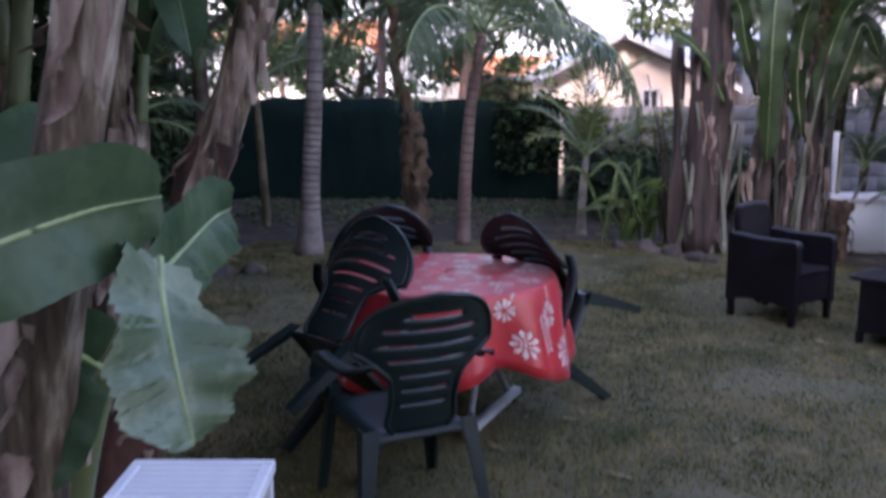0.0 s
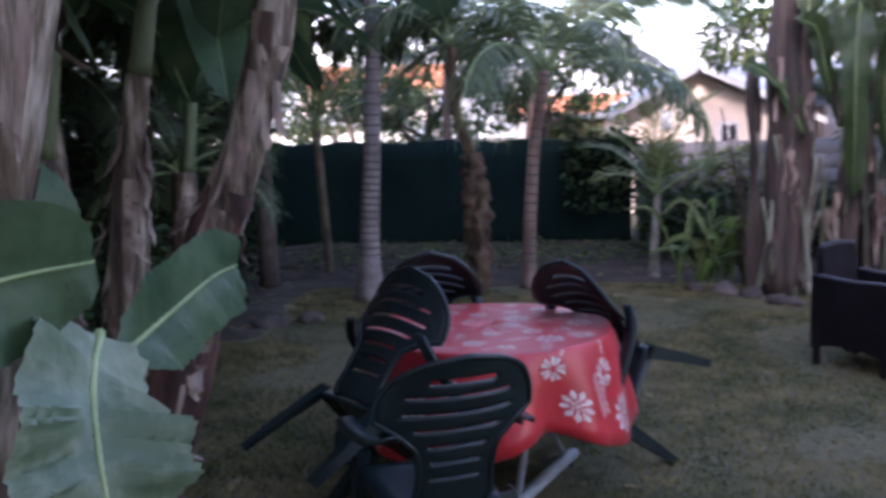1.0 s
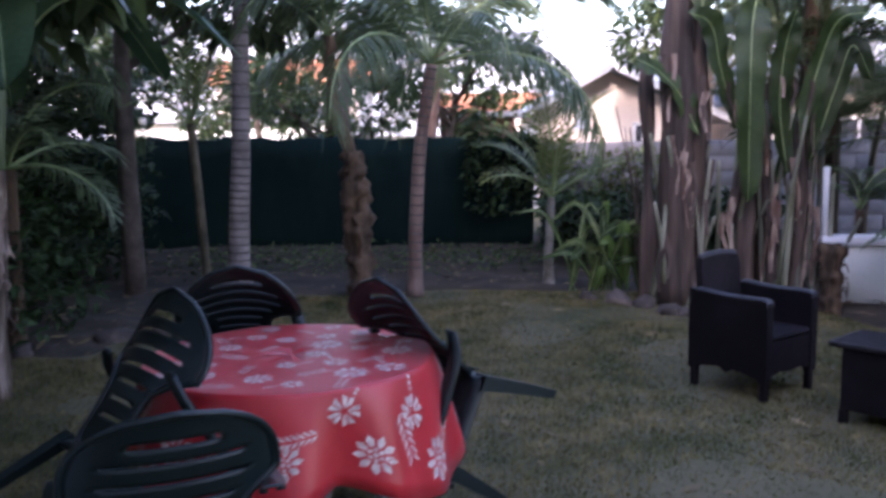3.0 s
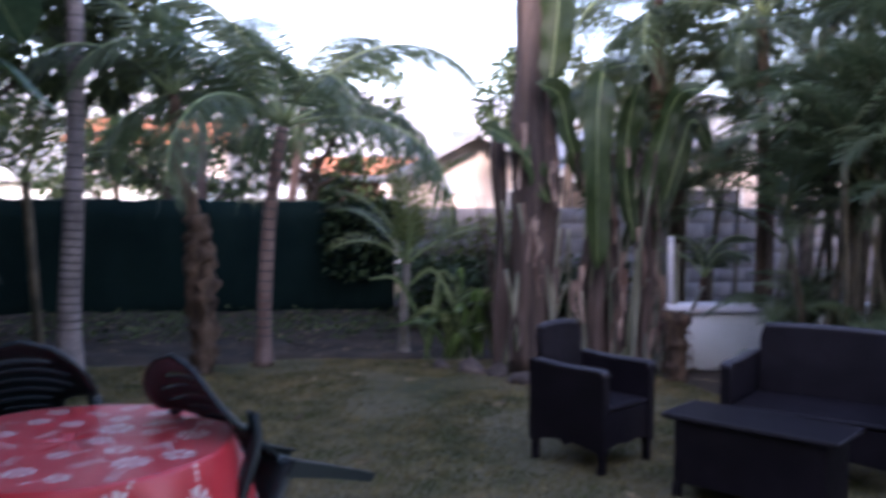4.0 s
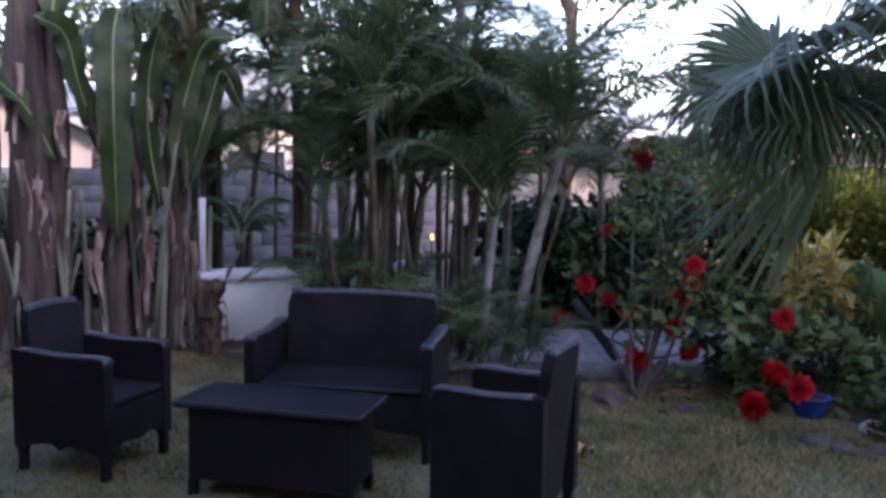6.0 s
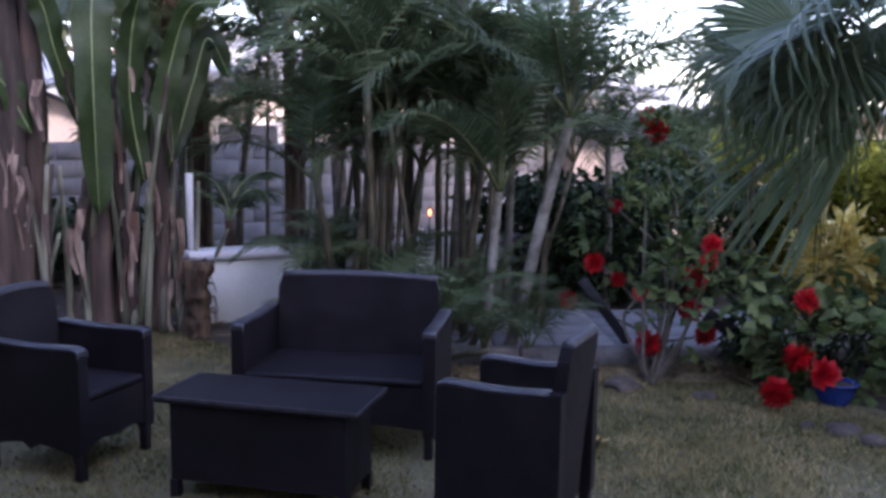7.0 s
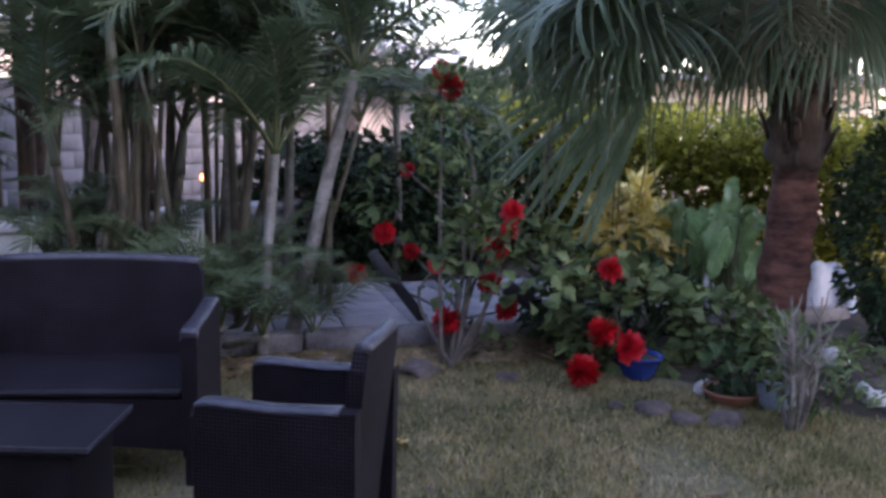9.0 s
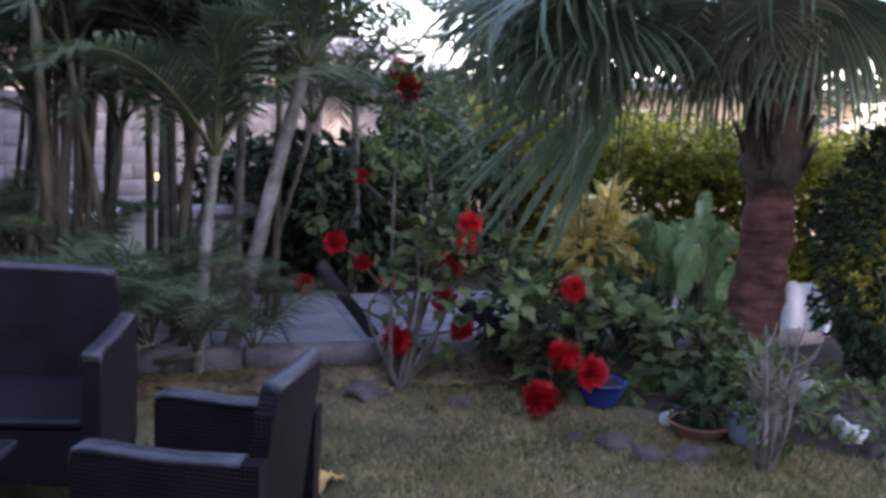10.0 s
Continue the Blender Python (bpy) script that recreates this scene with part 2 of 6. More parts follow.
def solid(name, geo, material, label, category, group="", kind="", m=None, smooth=True):
    return tagged(link(name, geo.mesh(name, material, smooth), None, "", m), label, category, group, kind)


def spline(pts, n):
    """Points of a smooth curve through pts."""
    P = [Vector(p) for p in pts]
    if len(P) == 2:
        return [P[0].lerp(P[1], i / n) for i in range(n + 1)]
    P = [P[0] * 2 - P[1]] + P + [P[-1] * 2 - P[-2]]
    out, segs = [], len(P) - 3
    for i in range(n + 1):
        s = min(i / n * segs, segs - 1e-6)
        k, t = int(s), s - int(s)
        a, b, c, d = P[k:k + 4]
        out.append(0.5 * (2 * b + (c - a) * t + (2 * a - 5 * b + 4 * c - d) * t * t + (3 * b - a - 3 * c + d) * t ** 3))
    return out


def tube(pts, radius, seg=8, caps=True):
    """Verts and faces of a round tube along pts; radius: a number or a function of 0..1."""
    n = len(pts)
    V, F = [], []
    ref = Vector((0.31, 0.95, 0.05))
    for i, p in enumerate(pts):
        t = (pts[min(i + 1, n - 1)] - pts[max(i - 1, 0)]).normalized()
        if abs(t.dot(ref)) > 0.95:
            ref = Vector((1, 0, 0.2))
        a = t.cross(ref).normalized()
        b = t.cross(a)
        r = radius(i / (n - 1)) if callable(radius) else radius
        for k in range(seg):
            w = 2 * math.pi * k / seg
            V.append(p + (a * math.cos(w) + b * math.sin(w)) * r)
    for i in range(n - 1):
        for k in range(seg):
            k2 = (k + 1) % seg
            F.append((i * seg + k, i * seg + k2, (i + 1) * seg + k2, (i + 1) * seg + k))
    if caps:
        F.append(tuple(range(seg))[::-1])
        F.append(tuple((n - 1) * seg + k for k in range(seg)))
    return V, F


def box(x0, x1, y0, y1, z0, z1, bev=0.0):
    """Box with chamfered vertical and top edges."""
    if not bev:
        V = [(x, y, z) for z in (z0, z1) for x, y in ((x0, y0), (x1, y0), (x1, y1), (x0, y1))]
        return V, [(3, 2, 1, 0), (4, 5, 6, 7), (0, 1, 5, 4), (1, 2, 6, 5), (2, 3, 7, 6), (3, 0, 4, 7)]
    V, F = [], []
    for z, s in ((z0, bev), (z0 + bev, 0), (z1 - bev, 0), (z1, bev)):
        b = bev
        for x, y in ((x0 + b, y0 + s), (x1 - b, y0 + s), (x1 - s, y0 + b), (x1 - s, y1 - b), (x1 - b, y1 - s), (x0 + b, y1 - s), (x0 + s, y1 - b), (x0 + s, y0 + b)):
            V.append((x, y, z))
    for i in range(3):
        for k in range(8):
            k2 = (k + 1) % 8
            F.append((i * 8 + k, i * 8 + k2, i * 8 + 8 + k2, i * 8 + 8 + k))
    F += [tuple(range(8))[::-1], tuple(range(24, 32))]
    return V, F


def plate(outline, thick, axis_u, axis_v, origin):
    """A flat polygon of points (u, v), thick along the normal."""
    u, v, o = Vector(axis_u), Vector(axis_v), Vector(origin)
    w = u.cross(v).normalized() * thick / 2
    n = len(outline)
    V = [o + u * a + v * b - w for a, b in outline] + [o + u * a + v * b + w for a, b in outline]
    F = [tuple(range(n))[::-1], tuple(range(n, 2 * n))] + [(i, (i + 1) % n, n + (i + 1) % n, n + i) for i in range(n)]
    return V, F


def lathe(profile, seg=20):
    V, F = [], []
    for r, z in profile:
        for k in range(seg):
            a = 2 * math.pi * k / seg
            V.append((r * math.cos(a), r * math.sin(a), z))
    for i in range(len(profile) - 1):
        for k in range(seg):
            k2 = (k + 1) % seg
            F.append((i * seg + k, i * seg + k2, (i + 1) * seg + k2, (i + 1) * seg + k))
    F.append(tuple(range(seg))[::-1])
    return V, F


def paddle(pts, width, normal, fold=0.25, nu=4, n=14, wav=0.02, rng=random, tip=0.72, tears=0, pleat=0.0):
    """A broad leaf along pts, with a channel at its midrib and a wavy edge, torn along its veins."""
    P = spline(pts, n)
    N0 = Vector(normal)
    V, F = [], []
    ph = rng.random() * 6
    for i, p in enumerate(P):
        s = i / n
        t = (P[min(i + 1, n)] - P[max(i - 1, 0)]).normalized()
        side = t.cross(N0).normalized()
        nn = side.cross(t)
        w = width * min(1.0, (s / 0.16 + 0.08) ** 0.6) * (1.0 if s < tip else max(0.0, 1 - ((s - tip) / (1 - tip)) ** 2.0) ** 0.55 + 0.02)
        for j in range(-nu, nu + 1):
            u = j / nu
            ripple = wav * abs(u) * math.sin(9 * s + ph + (2 if u > 0 else 0)) + wav * 0.6 * abs(u) * math.sin(31 * s + ph * 2) + pleat * (0.4 + abs(u)) * (i % 2 - 0.5) + pleat * 1.5 * abs(u) * noise.noise(Vector((s * 22, u * 1.5, ph)))
            V.append(p + side * (u * w) + nn * (fold * abs(u) * w + ripple - 0.12 * w * u * u) + t * (abs(u) * w * 0.25))
    m = 2 * nu + 1
    torn = {(rng.randrange(3, n - 2), rng.choice((0, 1))) for _ in range(tears)}
    for i in range(n):
        for j in range(2 * nu):
            F.append((i * m + j, i * m + j + 1, (i + 1) * m + j + 1, (i + 1) * m + j))
    for i, sd in torn:
        cols = range(0, nu - 1) if sd else range(nu + 2, m)
        for j in cols:
            depth = (abs(j - nu) - 1) / nu
            k = len(V)
            V.append(Vector(V[i * m + j]) + (P[i + 1] - P[i]) * 0.42 * depth)
            for q in range(len(F)):
                f = F[q]
                if min(f) // m == i - 1 and (i * m + j) in f and max(f) < (n + 1) * m:
                    F[q] = tuple(k if x == i * m + j else x for x in f)
    return V, F


def frond(L, rise, droop, pairs, leaf, rng, hang=0.5, vee=0.35, twist=0.0, width=0.028):
    """A feather palm leaf that leaves the origin along +x. Returns the leaflets and the stalk."""
    G, R = Geo(), Geo()
    P = [Vector((0, 0, 0))]
    e = rise
    n = 16
    for i in range(n):
        e -= droop / n * (0.4 + 1.2 * i / n)
        P.append(P[-1] + Vector((math.cos(e), 0.12 * twist * i / n, math.sin(e))) * (L / n))
    R.add(*tube(P, lambda s: 0.014 * (1 - 0.85 * s) + 0.002, 5))
    for k in range(pairs):
        s = 0.16 + 0.84 * (k + 0.5) / pairs
        q = s * n
        i = min(int(q), n - 1)
        p = P[i].lerp(P[i + 1], q - i)
        t = (P[i + 1] - P[i]).normalized()
        side0 = Vector((0, 1, 0))
        up = t.cross(side0) * -1
        if up.z < 0 and e > -1.2:
            up = -up
        l = leaf * (0.55 + 0.75 * math.sin(math.pi * min(1, s * 0.92 + 0.08))) * rng.uniform(0.88, 1.1)
        for sg in (-1, 1):
            sweep = 0.55 + 0.7 * s + rng.uniform(-0.08, 0.08)
            d = (side0 * sg * math.cos(sweep * 0.8) + t * math.sin(sweep * 0.8) + up * (vee + rng.uniform(-0.12, 0.12))).normalized()
            a = p + d * l * 0.5 - Vector((0, 0, hang * l * 0.12))
            b = p + d * l * 0.82 - Vector((0, 0, hang * l * 0.55))
            w = t * width * 0.5
            G.add([p - w * 0.6, p + w * 0.6, a + w, a - w, b], [(0, 1, 2, 3), (3, 2, 4)])
    return G, R


def fan_leaf(R, seg, rng, spread=4.4, cut=0.45, hang=0.9, down=(0, 0, -1)):
    """A fan palm blade in the x-y plane, hub at the origin, pointing along +x; its split fingers thin out and hang along down."""
    G = Geo()
    down = Vector(down)
    for k in range(seg):
        a = -spread / 2 + spread * (k + 0.5 + rng.uniform(-0.15, 0.15)) / seg
        h = spread / seg / 2 * 1.06
        r = R * (0.84 + 0.16 * math.cos(a * 0.8)) * rng.uniform(0.88, 1.08)
        d = (Vector((math.cos(a), math.sin(a), rng.uniform(-0.05, 0.05)))).normalized()
        s = Vector((-math.sin(a), math.cos(a), 0))
        c = R * cut
        p = Vector((0, 0, 0))
        i0 = len(G.v)
        G.v.append(tuple(p))
        bend = hang * rng.uniform(0.55, 1.15)
        steps = 8
        wmax = c * math.tan(h)
        for q in range(1, steps + 1):
            u = q / steps
            b = min(0.96, bend * max(0.0, (u - 0.42) / 0.58) ** 1.4)
            way = (d * (1 - b) + down * b * 1.0).normalized()
            p = p + way * (r / steps)
            w = wmax * (u / cut if u < cut else max(0.0, 1 - (u - cut) / (1.0 - cut)) ** 0.75 * 0.95)
            if q == steps:
                w = 0.002
            keel = Vector((0, 0, 1)) * w * 0.35
            G.v += [tuple(p - s * w - keel), tuple(p + keel), tuple(p + s * w - keel)]
        G.f += [(i0, i0 + 1, i0 + 2), (i0, i0 + 2, i0 + 3)]
        for q in range(steps - 1):
            m = i0 + 1 + q * 3
            G.f += [(m, m + 3, m + 4, m + 1), (m + 1, m + 4, m + 5, m + 2)]
    return G


def leaves(n, where, size, rng, flat=0.4, aspect=0.5):
    """Many folded leaves. where(rng) gives a place and an outward way."""
    G = Geo()
    for _ in range(n):
        p, out = where(rng)
        d = (Vector(out) + Vector((rng.gauss(0, 0.6), rng.gauss(0, 0.6), rng.gauss(-0.15, 0.5)))).normalized()
        s = d.cross(Vector((rng.gauss(0, flat), rng.gauss(0, flat), 1))).normalized()
        nn = s.cross(d)
        l = size * rng.uniform(0.6, 1.3)
        p = Vector(p)
        a, b, c = p, p + d * l * 0.5, p + d * l - nn * l * 0.18
        w = s * l * aspect * 0.5
        G.add([a, b + w + nn * l * 0.08, c, b - w + nn * l * 0.08, b], [(0, 4, 1), (1, 4, 2), (0, 3, 4), (3, 2, 4)])
    return G


def blob(cx, cy, cz, rx, ry, rz, holes=0.0):
    def where(rng):
        while True:
            d = Vector((rng.gauss(0, 1), rng.gauss(0, 1), rng.gauss(0, 1))).normalized()
            q = 0.62 + 0.38 * rng.random() ** 0.5 + 0.22 * noise.noise(d * 2.3 + Vector((cx, cy, cz)))
            p = Vector((cx + d.x * rx * q, cy + d.y * ry * q, cz + d.z * rz * q))
            if noise.noise(p * 2.2) > holes - 0.9 and p.z > 0.02:
                return p, d
    return where


def hedge_box(x0, x1, y0, y1, z0, z1):
    def where(rng):
        p = Vector((rng.uniform(x0, x1), rng.uniform(y0, y1), z0 + (z1 - z0) * rng.random() ** 0.8))
        p.z += 0.18 * (z1 - z0) * noise.noise(p * 1.3)
        return p, (rng.gauss(-0.5, 0.5), rng.gauss(-0.5, 0.5), rng.gauss(0.3, 0.4))
    return where


def rock_geo(r, rng, flat=0.7):
    bm = bmesh.new()
    bmesh.ops.create_icosphere(bm, subdivisions=2, radius=r)
    off = Vector((rng.uniform(0, 50), rng.uniform(0, 50), 0))
    for v in bm.verts:
        v.co *= 1 + 0.7 * noise.noise(v.co * (1.4 / r) + off) + 0.35 * noise.noise(v.co * (3.6 / r) + off)
        v.co.z = v.co.z * flat + r * flat * 0.4
    G = Geo().add([v.co.copy() for v in bm.verts], [[v.index for v in f.verts] for f in bm.faces])
    bm.free()
    return G


# ---- ground and setting ----
def bedness(x, y):
    w = 0.35 * noise.noise(Vector((x * 0.9, y * 0.9, 3.1)))
    north = (y - 9.75 + w) / 0.25
    west = min((-2.0 - x + w) / 0.25, (y - 7.2 + w) / 0.25)
    clump = min((y - 7.15 + w) / 0.2, (x - 3.9 + w) / 0.2)
    east = min((x * 0.97 + y * 0.24 - 7.42 - 0.12 * max(0, y - 5.0) + 0.5 * w) / 0.25, 1)
    return max(0.0, min(1.0, max(north, west, clump, east)))


G = Geo()
N = 24
for j in range(N + 1):
    for i in range(N + 1):
        a, b = (i / N * 2 - 1), (j / N * 2 - 1)
        x, y = math.copysign(abs(a) ** 3, a) * 450 + 2, math.copysign(abs(b) ** 3, b) * 450 + 5
        G.v.append((x, y, 0.0))
G.f = [(j * (N + 1) + i, j * (N + 1) + i + 1, (j + 1) * (N + 1) + i + 1, (j + 1) * (N + 1) + i) for j in range(N) for i in range(N)]
solid("ground", G, M_LAWN, "worn lawn of green and straw-coloured grass over soil", "lawn", kind="structure")

G = Geo()
nx, ny = 150, 120
for j in range(ny + 1):
    for i in range(nx + 1):
        x, y = -8 + 20 * i / nx, 3 + 10.5 * j / ny
        b = bedness(x, y)
        h = 0.03 + 0.035 * noise.noise(Vector((x * 3, y * 3, 0))) + 0.02 * noise.noise(Vector((x * 9, y * 9, 5)))
        if y > 10:
            h += min(0.14, (y - 10) * 0.05)
        G.v.append((x, y, b * h - (1 - b) * 0.03))
G.f = [(j * (nx + 1) + i, j * (nx + 1) + i + 1, (j + 1) * (nx + 1) + i + 1, (j + 1) * (nx + 1) + i) for j in range(ny) for i in range(nx)]
solid("soil_bed", G, M_SOIL, "dark bare soil of the planting beds", "soil", kind="structure")


def grass(n, rng, dry=False):
    G = Geo()
    while len(G.f) < n:
        if rng.random() < 0.72:
            y = 1.2 + 9.2 * rng.random() ** 1.1
            x = -4.2 + 12.6 * rng.random()
            if rng.random() > min((y - 1.2) / 2.2, (x + 4.2) / 2.0, (8.4 - x) / 1.5, 1):
                continue
        else:
            y = -4.0 + 15.0 * rng.random()
            x = -5.5 + 14.5 * rng.random()
        if dry:
            x, y = rng.gauss(5.2, 1.1), rng.gauss(3.6, 0.9)
        if bedness(x, y) > 0.35:
            continue
        patch = noise.noise(Vector((x * 1.1, y * 1.1, 7)))
        if patch < -0.18 and rng.random() < 0.6:
            continue
        h = rng.uniform(0.009, 0.031) * (1.1 + 0.6 * patch)
        a = rng.uniform(0, 6.28)
        dx, dy = math.cos(a), math.sin(a)
        w = rng.uniform(0.002, 0.004)
        lean = rng.uniform(0.3, 1.6) * h
        k = len(G.v)
        G.v += [(x - dy * w, y + dx * w, -0.002), (x + dy * w, y - dx * w, -0.002), (x + dx * lean, y + dy * lean, h)]
        G.f.append((k, k + 1, k + 2))
    return G


solid("lawn_grass", grass(360000, random.Random(3)), M_BLADE, "short patchy grass blades, green and dry straw", "grass", kind="stuff", smooth=False)
solid("dry_grass", grass(48000, random.Random(8), True), M_STRAW, "sun-dried straw-coloured patch of the lawn", "grass", kind="stuff", smooth=False)


def litter(n, rng):
    G = Geo()
    while len(G.f) < n * 2:
        x, y = rng.uniform(-4, 8), rng.uniform(3, 12.3)
        b = bedness(x, y)
        if rng.random() < 0.25:
            k = rng.uniform(-0.3, 2.6)
            x, y = 4.95 + k * 0.85 - rng.uniform(0.02, 0.4) * 0.5, 7.0 - k * 0.53 - rng.uniform(0.02, 0.4)
            b = bedness(x, y)
        elif rng.random() > 0.14 + b * 0.86:
            continue
        z = 0.012 + b * 0.05 + (max(0, y - 10) * 0.05 if y < 12.8 else 0.14) * b
        a, l = rng.uniform(0, 6.28), rng.uniform(0.03, 0.09)
        u, v = Vector((math.cos(a), math.sin(a), rng.uniform(-0.3, 0.3))) * l, Vector((-math.sin(a), math.cos(a), rng.uniform(-0.3, 0.3))) * l * 0.3
        p = Vector((x, y, z))
        G.add([p - u, p + v, p + u, p - v], [(0, 1, 2), (0, 2, 3)])
    return G


solid("leaf_litter", litter(3600, random.Random(4)), M_LITTER, "dry brown fallen leaves scattered over soil and lawn", "leaf litter", kind="stuff", smooth=False)


# green net fence
FX0, FX1 = -9.0, 1.62
fence = thing("fence", pose(0, 12.5, 0), "garden fence of dark green shade netting on steel posts", "fence", kind="structure")
G = Geo()
n = 160
for j in range(7):
    for i in range(n + 1):
        x = FX0 + (FX1 - FX0) * i / n
        s = j / 6
        top = 1.53 - 0.012 * x + 0.018 * math.sin(x * 5.1) + 0.012 * math.sin(x * 13)
        z = 0.02 + s * (top - 0.02)
        G.v.append((x, 0.03 * math.sin(x * 2.1 + s) + 0.014 * math.sin(x * 17) * s + 0.01 * math.sin(x * 31 + s * 9), z))
G.f = [(j * (n + 1) + i, j * (n + 1) + i + 1, (j + 1) * (n + 1) + i + 1, (j + 1) * (n + 1) + i) for j in range(6) for i in range(n)]
net = part("netting", G, M_NET, fence, "dark green shade netting, slightly rippled")
net.modifiers.new("thick", "SOLIDIFY").thickness = 0.006
post = Geo().add(*tube([Vector((0, 0, 0)), Vector((0, 0, 1.6))], 0.028, 8)).mesh("post", M_POST)
for k in range(5):
    link("post", post, fence, m=pose(FX0 + 0.1 + k * 2.6, 0.07, 0))
part("top_wire", Geo().add(*tube([Vector((FX0, 0.02, 1.57)), Vector((FX1, 0.02, 1.515))], 0.006, 5)), M_POST, fence)

# grey block wall behind the beds
wall = thing("wall_north", pose(1.75, 12.8, 0), "low grey concrete block boundary wall", "wall", kind="structure")
part("core", Geo().add(*box(0, 14, 0.012, 0.17, 0, 1.44)), M_MORTAR, wall)
blk = Geo().add(*box(0.005, 0.385, 0, 0.18, 0.005, 0.193, 0.008)).mesh("block", M_BLOCK)
for r in range(7):
    for c in range(26):
        link("block", blk, wall, m=pose(c * 0.39 + (0.195 if r % 2 else 0), 0, 0.04 + r * 0.2))
part("core", Geo().add(*box(10.4, 14, 0, 0.011, 0, 1.44)), M_BLOCK, wall)

# low white wall with coping, and the post at its end
wall = thing("wall_white", pose(3.95, 8.97, 0, 0, 0, -4), "low white rendered wall with a flat coping", "wall", kind="structure")
part("render", Geo().add(*box(0, 3.2, 0, 0.18, 0, 0.55, 0.01)), M_WHITEWALL, wall)
part("coping", Geo().add(*box(-0.05, 3.25, -0.04, 0.22, 0.552, 0.63, 0.012)), M_COPING, wall, "white flat coping")
part("post", Geo().add(*box(-0.03, 0.02, 0.04, 0.09, 0.632, 1.25, 0.006)), M_COPING, wall, "white square post")


# paved strip behind the flowers
pave = thing("pavement", pose(4.95, 7.02, 0, 0, 0, -32), "grey paved strip behind a kerb", "pavement", kind="structure")
part("bedding", Geo().add(*box(0, 4.4, 0.13, 1.55, -0.04, 0.075)), M_MORTAR, pave)
slab = Geo().add(*box(0.004, 0.436, 0.004, 0.346, 0.0, 0.04, 0.006)).mesh("slab", M_PAVE)
for i in range(10):
    for j in range(4):
        link("slab", slab, pave, m=pose(i * 0.44, 0.14 + j * 0.35, 0.06 + 0.004 * ((i * 7 + j * 3) % 3)))
kerb = Geo().add(*box(0.006, 0.794, 0, 0.12, -0.05, 0.12, 0.015)).mesh("kerbstone", M_KERB)
for i in range(6):
    link("kerbstone", kerb, pave, m=pose(i * 0.8 - 0.2, 0.006 * (i % 3), 0.004 * (i % 2)))


# a tall plain wall and eave, unseen behind the camera, added to keep the garden in shade
wall = thing("shade_wall_south", pose(0, -2.6, 0), "unseen plain wall with an eave, added to shade the garden", "wall", kind="structure")
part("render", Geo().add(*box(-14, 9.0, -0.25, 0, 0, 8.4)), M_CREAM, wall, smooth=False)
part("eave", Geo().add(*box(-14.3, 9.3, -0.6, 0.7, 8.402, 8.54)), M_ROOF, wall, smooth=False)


# ---- houses and distance ----
def window(parent, x, z, w, h, y=0.0):
    fr = Geo()
    for a in ((x - 0.06, x + w + 0.06, z - 0.06, z), (x - 0.06, x + w + 0.06, z + h, z + h + 0.06), (x - 0.06, x, z, z + h), (x + w, x + w + 0.06, z, z + h), (x + w / 2 - 0.02, x + w / 2 + 0.02, z, z + h)):
        fr.add(*box(a[0], a[1], y - 0.05, y + 0.02, a[2], a[3]))
    o = part("window", fr, M_TRIM, parent, "white window frame")
    part("pane", Geo().add(*box(x, x + w, y - 0.02, y - 0.012, z, z + h)), M_GLASS, o)
    part("sill", Geo().add(*box(x - 0.1, x + w + 0.1, y - 0.12, y, z - 0.11, z - 0.062)), M_TRIM, o)


house = thing("gabled_house", pose(2.0, 18, -0.6), "cream rendered house with grey gabled roof beyond the wall", "house")
G = Geo().add(*plate([(0.15, 0), (3.2, 0), (3.2, 2.46), (1.45, 3.27), (0.15, 2.58)], 0.25, (1, 0, 0), (0, 0, 1), (0, 0.125, 0)))
G.add(*box(0.15, 0.4, 0.25, 5, 0, 2.5)).add(*box(2.95, 3.2, 0.25, 5, 0, 2.45))
part("wall", G, M_CREAM, house, smooth=False)
for a, b in (((-0.2, 2.42), (1.45, 3.3)), ((1.45, 3.3), (3.7, 2.27))):
    part("roof", Geo().add(*plate([a, b, (b[0], b[1] + 0.1), (a[0], a[1] + 0.1)], 5.8, (1, 0, 0), (0, 0, 1), (0, 2.3, 0))), M_ROOF, house, "grey sheet roof", False)
# right board coloured white for the highlight on it, left board dark
part("fascia", Geo().add(*plate([(1.5, 3.24), (3.72, 2.22), (3.72, 2.36), (1.5, 3.38)], 0.04, (1, 0, 0), (0, 0, 1), (0, -0.63, 0))), M_TRIM, house, "barge board, its bright highlight given as white", False)
part("fascia", Geo().add(*plate([(-0.22, 2.38), (1.4, 3.24), (1.4, 3.34), (-0.22, 2.48)], 0.04, (1, 0, 0), (0, 0, 1), (0, -0.63, 0))), M_ROOF, house, "dark barge board", False)
rear = Geo().add(*plate([(1.0, 2.6), (3.4, 3.55), (3.4, 3.65), (1.0, 2.7)], 6.0, (0, 1, 0), (0, 0, 1), (4.4, 0, 0)))
part("rear_roof", rear, M_ROOF, house, "grey main roof behind the gable", False)
part("wall", Geo().add(*box(1.5, 7.2, 1.6, 4.6, 0, 2.7)), M_CREAM, house, smooth=False)
window(house, 1.98, 1.9, 0.26, 0.36)
part("shutter", Geo().add(*box(0.83, 1.05, -0.06, -0.005, 2.2, 2.58, 0.006)), M_SHEET, house, "pale blue closed shutter")

